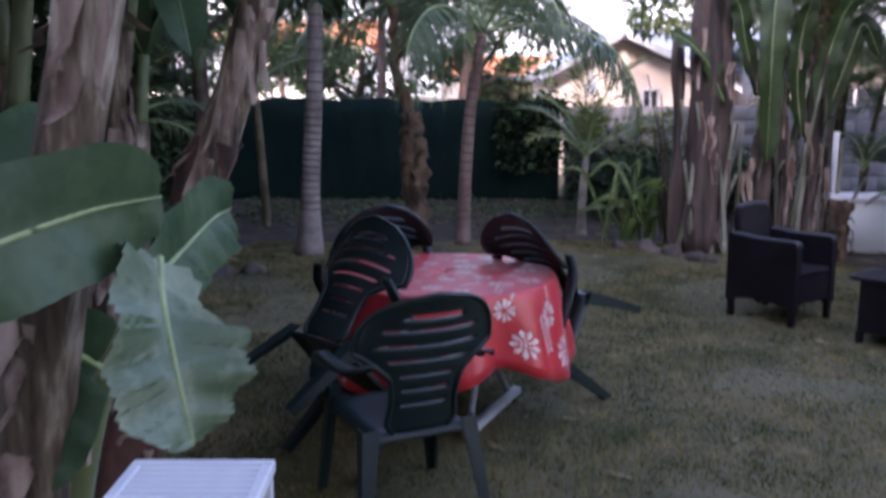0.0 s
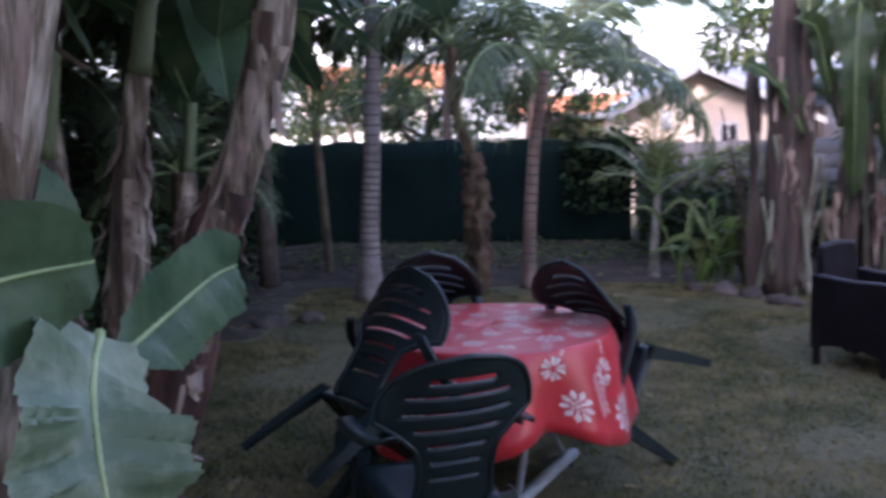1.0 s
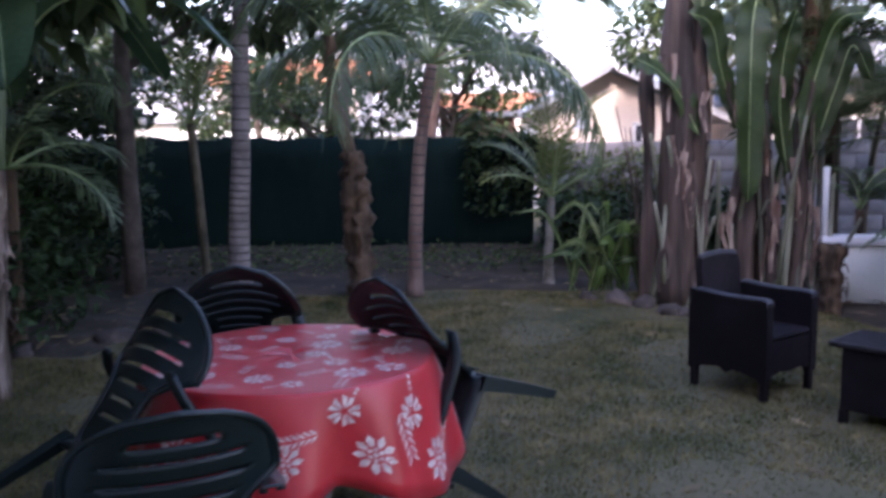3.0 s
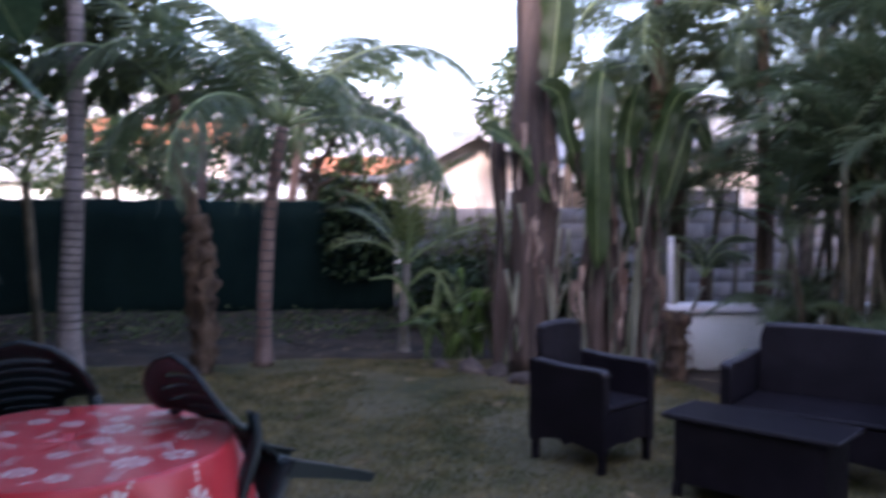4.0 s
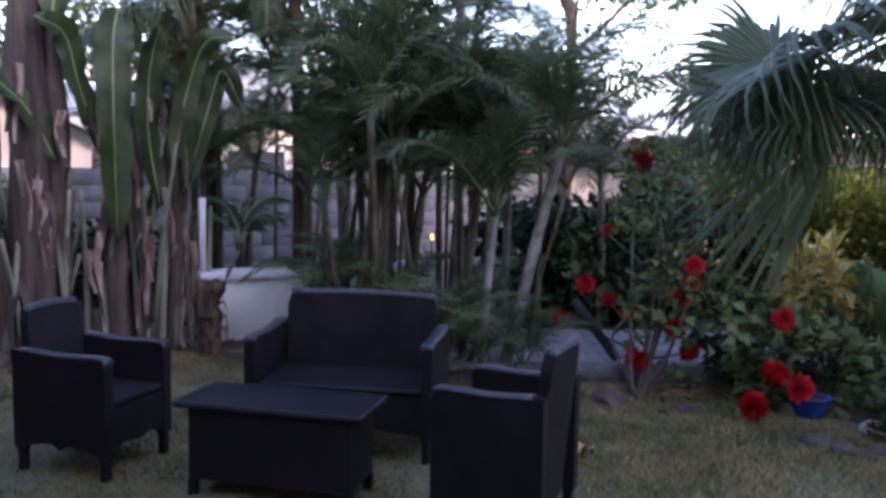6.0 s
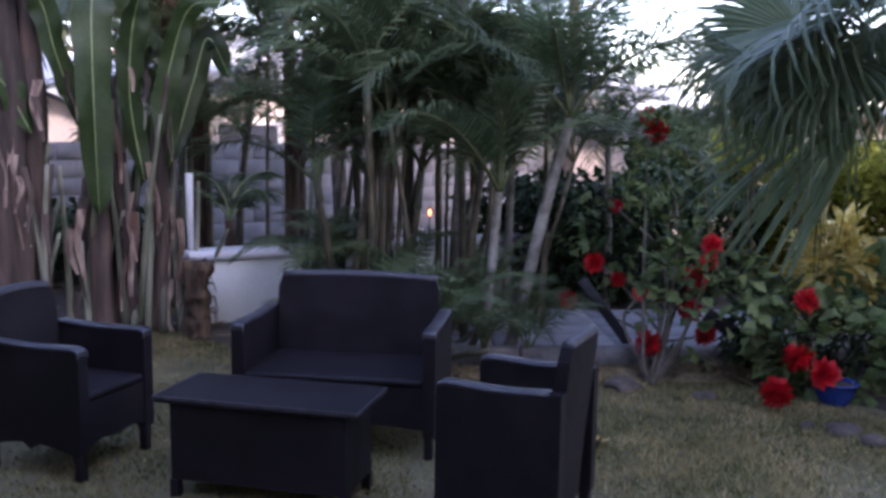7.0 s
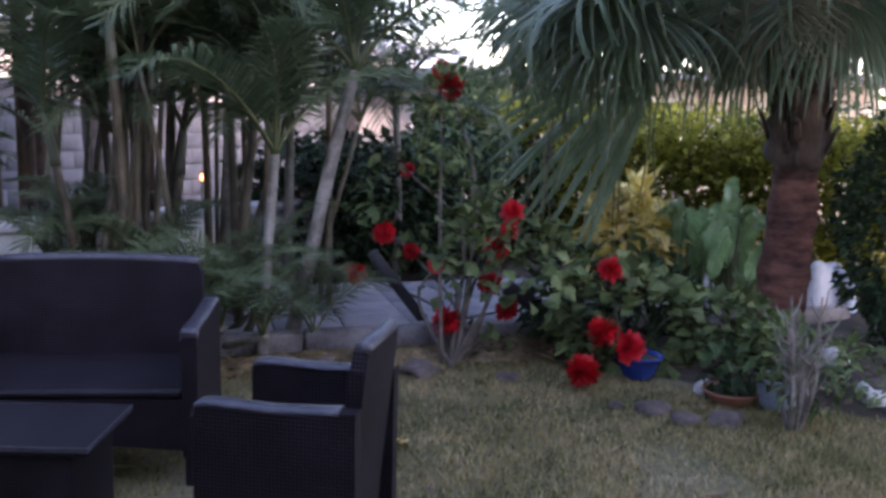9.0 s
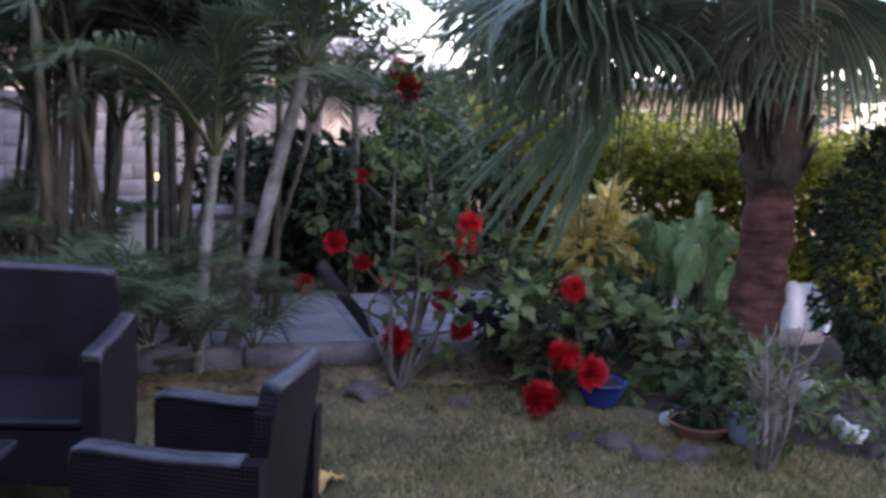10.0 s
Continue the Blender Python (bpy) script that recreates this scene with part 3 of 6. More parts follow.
shed = thing("garden_shed", pose(0.35, 16.2, 0), "small brown boarded shed with a white roof edge", "shed")
board = Geo().add(*box(0.004, 0.136, 0, 0.03, 0, 1.82, 0.004)).mesh("board", M_WOODGATE)
for k in range(9):
    link("board", board, shed, m=pose(k * 0.14, 0.003 * (k % 2), 0))
part("frame", Geo().add(*box(0, 1.26, 0.035, 1.2, 0, 1.8)), M_WOODGATE, shed, smooth=False)
part("roof", Geo().add(*box(-0.12, 1.4, -0.15, 1.4, 1.83, 1.9, 0.01)), M_ROOF, shed, "flat grey roof", False)
part("roof_edge", Geo().add(*box(-0.13, 1.41, -0.185, -0.152, 1.84, 1.93)), M_TRIM, shed, "white roof edge", False)

house = thing("neighbour_house", pose(5.9, 16.5, -0.4, 0, 0, -8), "long beige house with flat grey roof edge behind the palms", "house")
part("wall", Geo().add(*box(0, 9, 0, 5, 0, 2.75)), M_CREAM, house, smooth=False)
part("roof", Geo().add(*box(-0.5, 9.5, -0.6, 5.5, 2.76, 2.95, 0.03)), M_ROOF, house, "grey overhanging roof", False)
for x in (1.0, 3.4, 6.2):
    window(house, x, 1.0, 1.0, 1.1)

house = thing("far_house", pose(13.5, 9.0, -0.5, 0, 0, -62), "pinkish house with pale sheet roof past the garden", "house")
part("wall", Geo().add(*box(-5, 3, 0, 4, 0, 2.45)), M_CREAM, house, smooth=False)
part("roof", Geo().add(*plate([(-5.5, 2.4), (3.5, 2.4), (3.5, 2.5), (-5.5, 2.5)], 5.0, (1, 0, 0), (0, 0, 1), (0, 1.8, 0))), M_ROOF, house, "pale sheet roof", False)
window(house, -3.4, 1.1, 1.0, 1.0)
window(house, -0.6, 1.1, 1.0, 1.0)


def tiled_house(m, w, d, h, rise):
    ob = thing("orange_roof_house", m, "distant house with orange tiled roof among trees", "house", "houses on the slope")
    part("wall", Geo().add(*box(0, w, 0, d, -3, h)), M_CREAM, ob, smooth=False)
    for k in range(7):
        y0, y1 = -0.4 + (d / 2 + 0.4) * k / 7, -0.4 + (d / 2 + 0.4) * (k + 1) / 7
        z0, z1 = h + rise * k / 7, h + rise * (k + 1) / 7
        part("tile_course", Geo().add([(-0.4, y0, z0), (w + 0.4, y0, z0), (w + 0.4, y1 + 0.06, z1), (-0.4, y1 + 0.06, z1), (-0.4, y0, z0 + 0.1), (w + 0.4, y0, z0 + 0.1), (w + 0.4, y1 + 0.06, z1 + 0.07), (-0.4, y1 + 0.06, z1 + 0.07)],
                                      [(0, 1, 2, 3), (7, 6, 5, 4), (0, 4, 5, 1), (1, 5, 6, 2), (2, 6, 7, 3), (3, 7, 4, 0)]), M_ORANGE, ob, smooth=False)
    part("roof_back", Geo().add(*plate([(d / 2, h + rise + 0.05), (d + 0.4, h), (d + 0.4, h - 0.1), (d / 2, h + rise - 0.1)], w + 0.8, (0, 1, 0), (0, 0, 1), (w / 2, 0, 0))), M_ORANGE, ob, smooth=False)
    for x in (w * 0.2, w * 0.6):
        window(ob, x, h - 1.7, 0.9, 1.0)
    return ob


tiled_house(pose(-7.2, 30, 0), 4.6, 5, 3.15, 0.9)
tiled_house(pose(0.6, 34, 0, 0, 0, 8), 5.5, 5, 2.2, 0.8)
house = thing("white_roof_house", pose(-9.5, 27, 0), "low grey-white house seen over the fence", "house")
part("wall", Geo().add(*box(0, 6.5, 0, 4, -2, 1.9)), M_WHITEWALL, house, smooth=False)
part("roof", Geo().add(*box(-0.3, 6.8, -0.4, 4.4, 1.91, 2.06, 0.03)), M_ROOF, house, "grey flat roof", False)
window(house, 1.0, 0.6, 0.9, 0.8)
window(house, 3.8, 0.6, 0.9, 0.8)

# far hillside, its pale blue-grey stands in for haze
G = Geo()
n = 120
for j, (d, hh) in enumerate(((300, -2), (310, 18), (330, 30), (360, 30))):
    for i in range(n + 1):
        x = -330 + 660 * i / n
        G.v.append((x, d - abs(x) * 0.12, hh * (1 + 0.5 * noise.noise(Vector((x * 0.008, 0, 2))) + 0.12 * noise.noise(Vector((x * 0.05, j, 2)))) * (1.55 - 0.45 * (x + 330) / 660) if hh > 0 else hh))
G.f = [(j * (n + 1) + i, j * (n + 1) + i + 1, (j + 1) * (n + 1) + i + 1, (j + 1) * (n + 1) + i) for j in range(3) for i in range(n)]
solid("backdrop", G, M_HILL, "distant hillside with haze painted in as pale blue-grey", "hill", kind="structure")


# ---- garden table, cloth and plastic chairs ----
TX, TY, TR = 0.0, 4.45, 0.565
table = thing("garden_table", pose(TX, TY, 0, 0, 0, -24), "round garden table on folding grey steel legs", "table")
part("tabletop", Geo().add(*lathe([(TR - 0.03, 0.70), (TR - 0.015, 0.705), (TR - 0.012, 0.725), (TR - 0.03, 0.735), (0.001, 0.735)], 48)), M_STEEL, table)
for sx in (-1, 1):
    part("foot_bar", Geo().add(*box(sx * 0.28 - 0.03, sx * 0.28 + 0.03, -0.36, 0.36, 0.03, 0.075, 0.012)), M_STEEL, table, "flat grey foot bar")
    for sy in (-1, 1):
        part("foot", Geo().add(*tube([Vector((sx * 0.28, sy * 0.31, 0)), Vector((sx * 0.28, sy * 0.31, 0.035))], 0.016, 8)), M_CHAIR, table)
        part("leg", Geo().add(*tube([Vector((sx * 0.26, sy * 0.28, 0.06)), Vector((sx * 0.18, sy * -0.24, 0.705))], 0.016, 8)), M_STEEL, table)
part("cross_bar", Geo().add(*tube([Vector((-0.25, 0, 0.36)), Vector((0.25, 0, 0.36))], 0.014, 8)), M_STEEL, table)


def cloth(th, s, lift=0.0):
    """Point of the tablecloth: s below 1 on the top, 1 to 2 down the hang."""
    if s <= 1:
        return Vector((math.cos(th) * TR * s, math.sin(th) * TR * s, 0.743 + lift + 0.0015 * math.sin(7 * th) * s))
    q = s - 1
    c4 = abs(math.cos(2 * (th + 0.35)))
    fold = math.sin(8 * th + 0.8) * 0.5 + 0.35 * math.sin(13 * th) + 0.25 * math.sin(5 * th + 2)
    r = TR + 0.012 * min(1, q * 8) + q * (0.035 + 0.055 * c4) + 0.05 * fold * q ** 0.8 + lift
    z = 0.743 - 0.006 * min(1, q * 10) - q * (0.33 + 0.14 * c4 ** 1.5)
    return Vector((math.cos(th) * r, math.sin(th) * r, z))


G = Geo()
NT = 144
rings = [0.0001, 0.25, 0.5, 0.75, 0.93, 0.985, 1.0, 1.03, 1.1, 1.25, 1.4, 1.55, 1.7, 1.85, 2.0]
for s in rings:
    for k in range(NT):
        G.v.append(tuple(cloth(2 * math.pi * k / NT, s)))
for i in range(len(rings) - 1):
    for k in range(NT):
        k2 = (k + 1) % NT
        G.f.append((i * NT + k, i * NT + k2, (i + 1) * NT + k2, (i + 1) * NT + k))
tcloth = solid("tablecloth", G, M_CLOTH, "red tablecloth printed with white flowers, hanging over the table", "tablecloth", m=pose(TX, TY, 0))
tcloth.modifiers.new("thick", "SOLIDIFY").thickness = 0.0015


def motif(th, s, size, kind, rot, rng):
    """A printed flower laid on the cloth."""
    G = Geo()
    shapes = []
    if kind == 0:
        for k in range(9):
            a = rot + k * 0.698
            shapes.append([(0.42, a - 0.22), (0.75, a - 0.26), (1.0, a), (0.75, a + 0.24), (0.42, a + 0.2)])
        for k in range(6):
            a = rot + 0.3 + k * 1.047
            shapes.append([(0.16, a), (0.3, a - 0.42), (0.4, a), (0.3, a + 0.42)])
        shapes.append([(0.14, rot + i * 1.26) for i in range(5)])
    elif kind == 1:
        for k in range(6):
            d = -1 + k * 0.36
            for sg in (-1, 1):
                c = (d, 0.0)
                pts = [(d, sg * 0.05), (d + 0.2, sg * 0.28), (d + 0.52, sg * 0.46), (d + 0.28, sg * 0.12)]
                shapes.append([(math.hypot(*p), math.atan2(p[1], p[0]) + rot) for p in pts])
    else:
        for k in range(5):
            a = rot + k * 1.256
            shapes.append([(0.16, a), (0.5, a - 0.5), (0.9, a - 0.4), (0.82, a - 0.06), (0.45, a - 0.05)])
            shapes.append([(0.16, a + 0.1), (0.45, a + 0.07), (0.82, a + 0.08), (0.92, a + 0.4), (0.5, a + 0.52)])
        for k in range(5):
            q = 1.0 + 0.25 * k
            shapes.append([(q, rot - 1.0), (q + 0.1, rot - 0.85), (q + 0.26, rot - 0.95), (q + 0.12, rot - 1.08)])
    for sh in shapes:
        pts = []
        for r, a in sh:
            du, dv = r * size * math.cos(a), r * size * math.sin(a)
            if s < 1:
                x, y = math.cos(th) * TR * s + du, math.sin(th) * TR * s + dv
                q = min(math.hypot(x, y) / TR, 1.0)
                pts.append(cloth(math.atan2(y, x), q, 0.002))
            else:
                pts.append(cloth(th + du / TR, max(1.001, s + dv / 0.38), 0.0025))
        c = sum(pts, Vector()) / len(pts)
        k = len(pts)
        V = [c] + pts
        G.add(V, [(0, 1 + i, 1 + (i + 1) % k) for i in range(k)])
    return G


rng = random.Random(8)
for k in range(34):
    th, s = k * 2.399, 0.08 + 0.84 * math.sqrt((k + 0.5) / 34)
    part("printed_flower", motif(th, min(s, 0.88), rng.uniform(0.045, 0.075), k % 3, rng.uniform(0, 6), rng), M_PRINT, tcloth)
for k in range(34):
    th = k * 2 * math.pi / 34 + rng.uniform(-0.08, 0.08)
    part("printed_flower", motif(th, 1.2 + 0.6 * ((k * 5) % 7) / 7, rng.uniform(0.05, 0.075), (k + 1) % 3, rng.uniform(0, 6), rng), M_PRINT, tcloth)


def back_point(u, s):
    """The chair's curved backrest: u across, s from the seat to the top."""
    w = 0.15 - 0.02 * math.sin(min(1, s / 0.46) * math.pi) + 0.125 * max(0, min(1, (s - 0.4) / 0.2)) ** 1.5
    if s < 0.08:
        w *= 0.72 + 0.28 * (s / 0.08) ** 0.5
    if s > 0.62:
        w *= max(0.0, 1 - ((s - 0.62) / 0.38) ** 2.3) ** 0.5
    y = -0.20 - 0.155 * s - 0.03 * s * s + 0.06 * (u * w / 0.25) ** 2 * (0.5 + s)
    return Vector((u * max(w, 0.004), y, 0.39 + 0.56 * s))


def plastic_chair(m, label):
    ch = thing("plastic_chair", m, label, "chair", "chairs round the table")
    # backrest with slots
    G = Geo()
    nu, ns = 20, 46
    slots = [(9, 10), (14, 15), (19, 20), (24, 25), (29, 30), (34, 35)]
    for j in range(ns + 1):
        for i in range(nu + 1):
            p = back_point(i / nu * 2 - 1, j / ns)
            G.v.append(tuple(p))
    for j in range(ns):
        for i in range(nu):
            u = (i + 0.5) / nu * 2 - 1
            if any(a <= j < b for a, b in slots) and abs(u) < 0.74:
                continue
            if 38 <= j < 40 and abs(u) < 0.5:
                continue
            G.f.append((j * (nu + 1) + i, j * (nu + 1) + i + 1, (j + 1) * (nu + 1) + i + 1, (j + 1) * (nu + 1) + i))
    b = part("backrest", G, M_CHAIR, ch, "slotted rounded backrest")
    b.modifiers.new("thick", "SOLIDIFY").thickness = 0.012
    rim = [back_point(-1, s / 30) for s in range(0, 31)] + [back_point(1, s / 30) for s in range(30, -1, -1)]
    part("rim", Geo().add(*tube(rim, 0.011, 6)), M_CHAIR, ch)
    # seat, dished, with a turned-down apron
    G = Geo()
    n = 14
    for j in range(n + 1):
        for i in range(n + 1):
            u, v = i / n * 2 - 1, j / n
            w = 0.20 + 0.035 * v
            e = max(abs(u), abs(v * 2 - 1))
            z = 0.42 - 0.02 * (1 - u * u) * (1 - (v * 2 - 1) ** 4) - (0.035 if e > 0.99 else 0)
            G.v.append((u * w * (1.02 if e > 0.99 else 1), -0.215 + 0.47 * v, z - 0.02 * (1 - v)))
    G.f = [(j * (n + 1) + i, j * (n + 1) + i + 1, (j + 1) * (n + 1) + i + 1, (j + 1) * (n + 1) + i) for j in range(n) for i in range(n)]
    st = part("seat", G, M_CHAIR, ch, "smooth dished seat")
    st.modifiers.new("thick", "SOLIDIFY").thickness = 0.012
    for sx in (-1, 1):
        # arm: a broad curved strip from the back to the front leg
        P = spline([(sx * 0.235, -0.30, 0.70), (sx * 0.275, -0.20, 0.665), (sx * 0.285, 0.0, 0.645), (sx * 0.275, 0.16, 0.635), (sx * 0.262, 0.225, 0.60), (sx * 0.258, 0.245, 0.52), (sx * 0.256, 0.25, 0.42)], 24)
        G = Geo()
        for i, p in enumerate(P):
            hw = 0.028 + 0.006 * math.sin(i / 24 * math.pi)
            for a, dz in ((-1.0, -0.02), (-0.9, 0.0), (0.9, 0.0), (1.0, -0.02)):
                bend = max(0, (i - 15) / 9)
                G.v.append((p.x + a * hw, p.y - (dz if i > 17 else 0) * bend, p.z + dz * (1 - bend)))
        G.f = [(i * 4 + k, i * 4 + k + 1, i * 4 + 5 + k, i * 4 + 4 + k) for i in range(24) for k in range(3)]
        ar = part("armrest", G, M_CHAIR, ch)
        ar.modifiers.new("thick", "SOLIDIFY").thickness = 0.011
        # legs: angle section, splayed
        for y0, y1, top in ((0.235, 0.27, 0.47), (-0.205, -0.285, 0.41)):
            sy = 1 if y0 > 0 else -1
            G = Geo()
            for z, q in ((top, 0), (0.2, 0.55), (0.0, 1)):
                x, y, w = sx * (0.235 + 0.035 * q), y0 + (y1 - y0) * q, 0.068 - 0.03 * q
                for a, c in ((0, 0), (-sx * w, 0), (-sx * w, -sy * 0.008), (-sx * 0.008, -sy * 0.008), (-sx * 0.008, -sy * w), (0, -sy * w)):
                    G.v.append((x + a, y + c, z))
            G.f = [(i * 6 + k, i * 6 + (k + 1) % 6, i * 6 + 6 + (k + 1) % 6, i * 6 + 6 + k) for i in range(2) for k in range(6)] + [(0, 1, 2, 3, 4, 5), (17, 16, 15, 14, 13, 12)]
            part("leg", G, M_CHAIR, ch, smooth=False)
    return ch


TIP = "dark green plastic armchair tipped forward against the table"
plastic_chair(pose(-0.17, 3.40, 0, 0, 0, 25), "dark green plastic armchair standing upright on the lawn")


def tipped(px, py, rz, tip, roll=0.0):
    return pose(px, py, 0, 0, 0, rz) @ pose(0, 0, 0, -tip, roll, 0) @ pose(0, -0.26, 0)


plastic_chair(tipped(-0.55, 3.74, -45, 52, 0), TIP)
plastic_chair(tipped(-0.42, 5.37, 192, 60), TIP)
plastic_chair(tipped(0.72, 4.85, 132, 60), TIP)

# white slatted side table
ob = thing("white_side_table", pose(-0.79, 2.55, 0), "white plastic side table with slatted top", "side table")
G = Geo()
for a in ((-0.235, 0.235, 0.21, 0.25), (-0.235, 0.235, -0.25, -0.21), (-0.235, -0.195, -0.21, 0.21), (0.195, 0.235, -0.21, 0.21)):
    G.add(*box(a[0], a[1], a[2], a[3], 0.405, 0.45, 0.006))
part("frame", G, M_WHITEPL, ob, smooth=False)
sl = Geo().add(*box(-0.197, 0.197, -0.016, 0.016, 0.425, 0.446, 0.004)).mesh("slat", M_WHITEPL, False)
for k in range(10):
    link("slat", sl, ob, m=pose(0, -0.19 + k * 0.042, 0))
for sx in (-1, 1):
    for sy in (-1, 1):
        part("leg", Geo().add(*box(sx * 0.21 - 0.018, sx * 0.21 + 0.018, sy * 0.22 - 0.018, sy * 0.22 + 0.018, 0, 0.404, 0.005)), M_WHITEPL, ob, smooth=False)


# ---- wicker lounge set ----
def wicker_seat(name, m, width, label, depth=0.58, arm_h=0.635, back_h=0.82, cushion=False):
    ob = thing(name, m, label, "sofa" if width > 0.8 else "armchair", "wicker lounge set")
    hw, hd = width / 2, depth / 2
    for sx in (-1, 1):
        out = [(-hd, 0.13), (-hd * 0.86, 0.10)] + [(-hd * 0.8 + depth * 0.8 * k / 10, 0.135 + 0.03 * math.sin(math.pi * k / 10) - 0.03 * (k == 5)) for k in range(11)] + [(hd * 0.86, 0.10), (hd, 0.13), (hd, arm_h - 0.015), (hd - 0.03, arm_h), (0.0, arm_h - 0.006), (-hd, arm_h + 0.012)]
        part("side_panel", Geo().add(*plate(out, 0.06, (0, 1, 0), (0, 0, 1), (sx * (hw - 0.03), 0, 0))), M_WICKER, ob, smooth=False)
        edge = [Vector((sx * (hw - 0.03) , -hd + 0.05, arm_h + 0.015)), Vector((sx * (hw - 0.03), 0, arm_h + 0.002)), Vector((sx * (hw - 0.03), hd - 0.03, arm_h + 0.006)), Vector((sx * (hw - 0.03), hd + 0.003, arm_h - 0.03))]
        G = Geo()
        P = spline([tuple(p) for p in edge], 14)
        for p in P:
            for a, b in ((-0.036, -0.008), (-0.026, 0.004), (0.026, 0.004), (0.036, -0.008)):
                G.v.append((p.x + a, p.y, p.z + b))
        G.f = [(i * 4 + k, i * 4 + k + 1, i * 4 + 5 + k, i * 4 + 4 + k) for i in range(14) for k in range(3)]
        part("arm_top", G, M_WICKEDGE, ob, "worn paler woven arm edge").modifiers.new("t", "SOLIDIFY").thickness = 0.006
    out = [(-hw + 0.06, 0.15), (-hw * 0.4, 0.17), (0, 0.155), (hw * 0.4, 0.17), (hw - 0.06, 0.15), (hw - 0.06, 0.36), (-hw + 0.06, 0.36)]
    part("front_apron", Geo().add(*plate(out, 0.04, (1, 0, 0), (0, 0, 1), (0, hd - 0.03, 0))), M_WICKER, ob, smooth=False)
    part("seat", Geo().add(*box(-hw + 0.06, hw - 0.06, -hd + 0.06, hd - 0.005, 0.362, 0.40, 0.012)), M_WICKER, ob, "woven flat seat", False)
    # reclined back with rounded upper corners
    G = Geo()
    n = 12
    rec = 0.06
    for side in (0, 1):
        for j in range(n + 1):
            for i in range(n + 1):
                u, s = i / n * 2 - 1, j / n
                w = hw - 0.075 + 0.01 * s
                if s > 0.9:
                    w -= 0.02 * ((s - 0.9) / 0.1) ** 2
                curve = 0.018 * math.cos(u * 1.5)
                G.v.append((u * w, -hd + 0.045 - rec * s ** 1.3 - curve + (0.05 if side == 0 else 0), 0.14 + (back_h - 0.14 - 0.012 * u * u) * s))
    k2 = (n + 1) ** 2
    for j in range(n):
        for i in range(n):
            q = (j * (n + 1) + i, j * (n + 1) + i + 1, (j + 1) * (n + 1) + i + 1, (j + 1) * (n + 1) + i)
            G.f += [q[::-1], tuple(k2 + x for x in q)]
    ring = [i for i in range(n + 1)] + [(j * (n + 1) + n) for j in range(1, n + 1)] + [n * (n + 1) + i for i in range(n - 1, -1, -1)] + [j * (n + 1) for j in range(n - 1, 0, -1)]
    for a, b in zip(ring, ring[1:] + ring[:1]):
        G.f.append((a, b, k2 + b, k2 + a))
    part("backrest", G, M_WICKER, ob, "woven reclined backrest", False)
    top = [Vector((u / 8 * (hw - 0.085), -hd + 0.07 - rec - 0.018 * math.cos(u / 8 * 1.5), back_h + 0.002 - 0.012 * (u / 8) ** 2)) for u in range(-8, 9)]
    part("back_edge", Geo().add(*tube(top, 0.026, 8)), M_WICKEDGE, ob)
    for sx in (-1, 1):
        for sy in (-1, 1):
            part("leg", Geo().add(*box(sx * (hw - 0.032) - 0.022, sx * (hw - 0.032) + 0.022, sy * (hd - 0.03) - 0.022, sy * (hd - 0.03) + 0.022, 0, 0.135, 0.006)), M_WICKER, ob, smooth=False)
    return ob


wicker_seat("wicker_armchair", pose(2.49, 6.47, 0, 0, 0, -142.7), 0.52, "dark brown wicker armchair on the lawn", depth=0.56, arm_h=0.61, back_h=0.81)
wicker_seat("wicker_armchair", pose(3.815, 4.706, 0, 0, 0, 30.7), 0.50, "dark brown wicker armchair beside the coffee table", depth=0.50)
wicker_seat("wicker_sofa", pose(3.76, 6.05, 0, 0, 0, 137.4), 1.02, "dark brown two-seat wicker sofa below the palms", back_h=0.81)

ob = thing("coffee_table", pose(3.14, 5.575, 0, 0, 0, -47.9), "dark wicker coffee table with flat overhanging top", "coffee table", "wicker lounge set")
part("tabletop", Geo().add(*box(-0.46, 0.46, -0.2, 0.2, 0.425, 0.452, 0.006)), M_WICKER, ob, "flat top with worn rim", False)
G = Geo()
for a in ((-0.462, 0.462, -0.203, -0.196), (-0.462, 0.462, 0.196, 0.203), (-0.463, -0.456, -0.196, 0.196), (0.456, 0.463, -0.196, 0.196)):
    G.add(*box(a[0], a[1], a[2], a[3], 0.44, 0.455))
part("rim", G, M_WICKEDGE, ob, smooth=False)
for a in ((-0.40, 0.40, -0.165, -0.14), (-0.40, 0.40, 0.14, 0.165), (-0.40, -0.375, -0.139, 0.139), (0.375, 0.40, -0.139, 0.139)):
    part("side_panel", Geo().add(*box(a[0], a[1], a[2], a[3], 0.08, 0.424)), M_WICKER, ob, smooth=False)
for sx in (-1, 1):
    for sy in (-1, 1):
        part("leg", Geo().add(*box(sx * 0.385 - 0.02, sx * 0.385 + 0.02, sy * 0.15 - 0.02, sy * 0.15 + 0.02, 0, 0.079)), M_WICKER, ob, smooth=False)


# ---- palms and plants ----
def variants(n, seed, mleaf, mstalk, *args, **kw):
    out = []
    for k in range(n):
        r = random.Random(seed + k)
        g, s = frond(*[a * r.uniform(0.92, 1.08) if isinstance(a, float) else a for a in args], r, **kw)
        out.append((g.mesh("frond", mleaf, False), s.mesh("stalk", mstalk)))
    return out


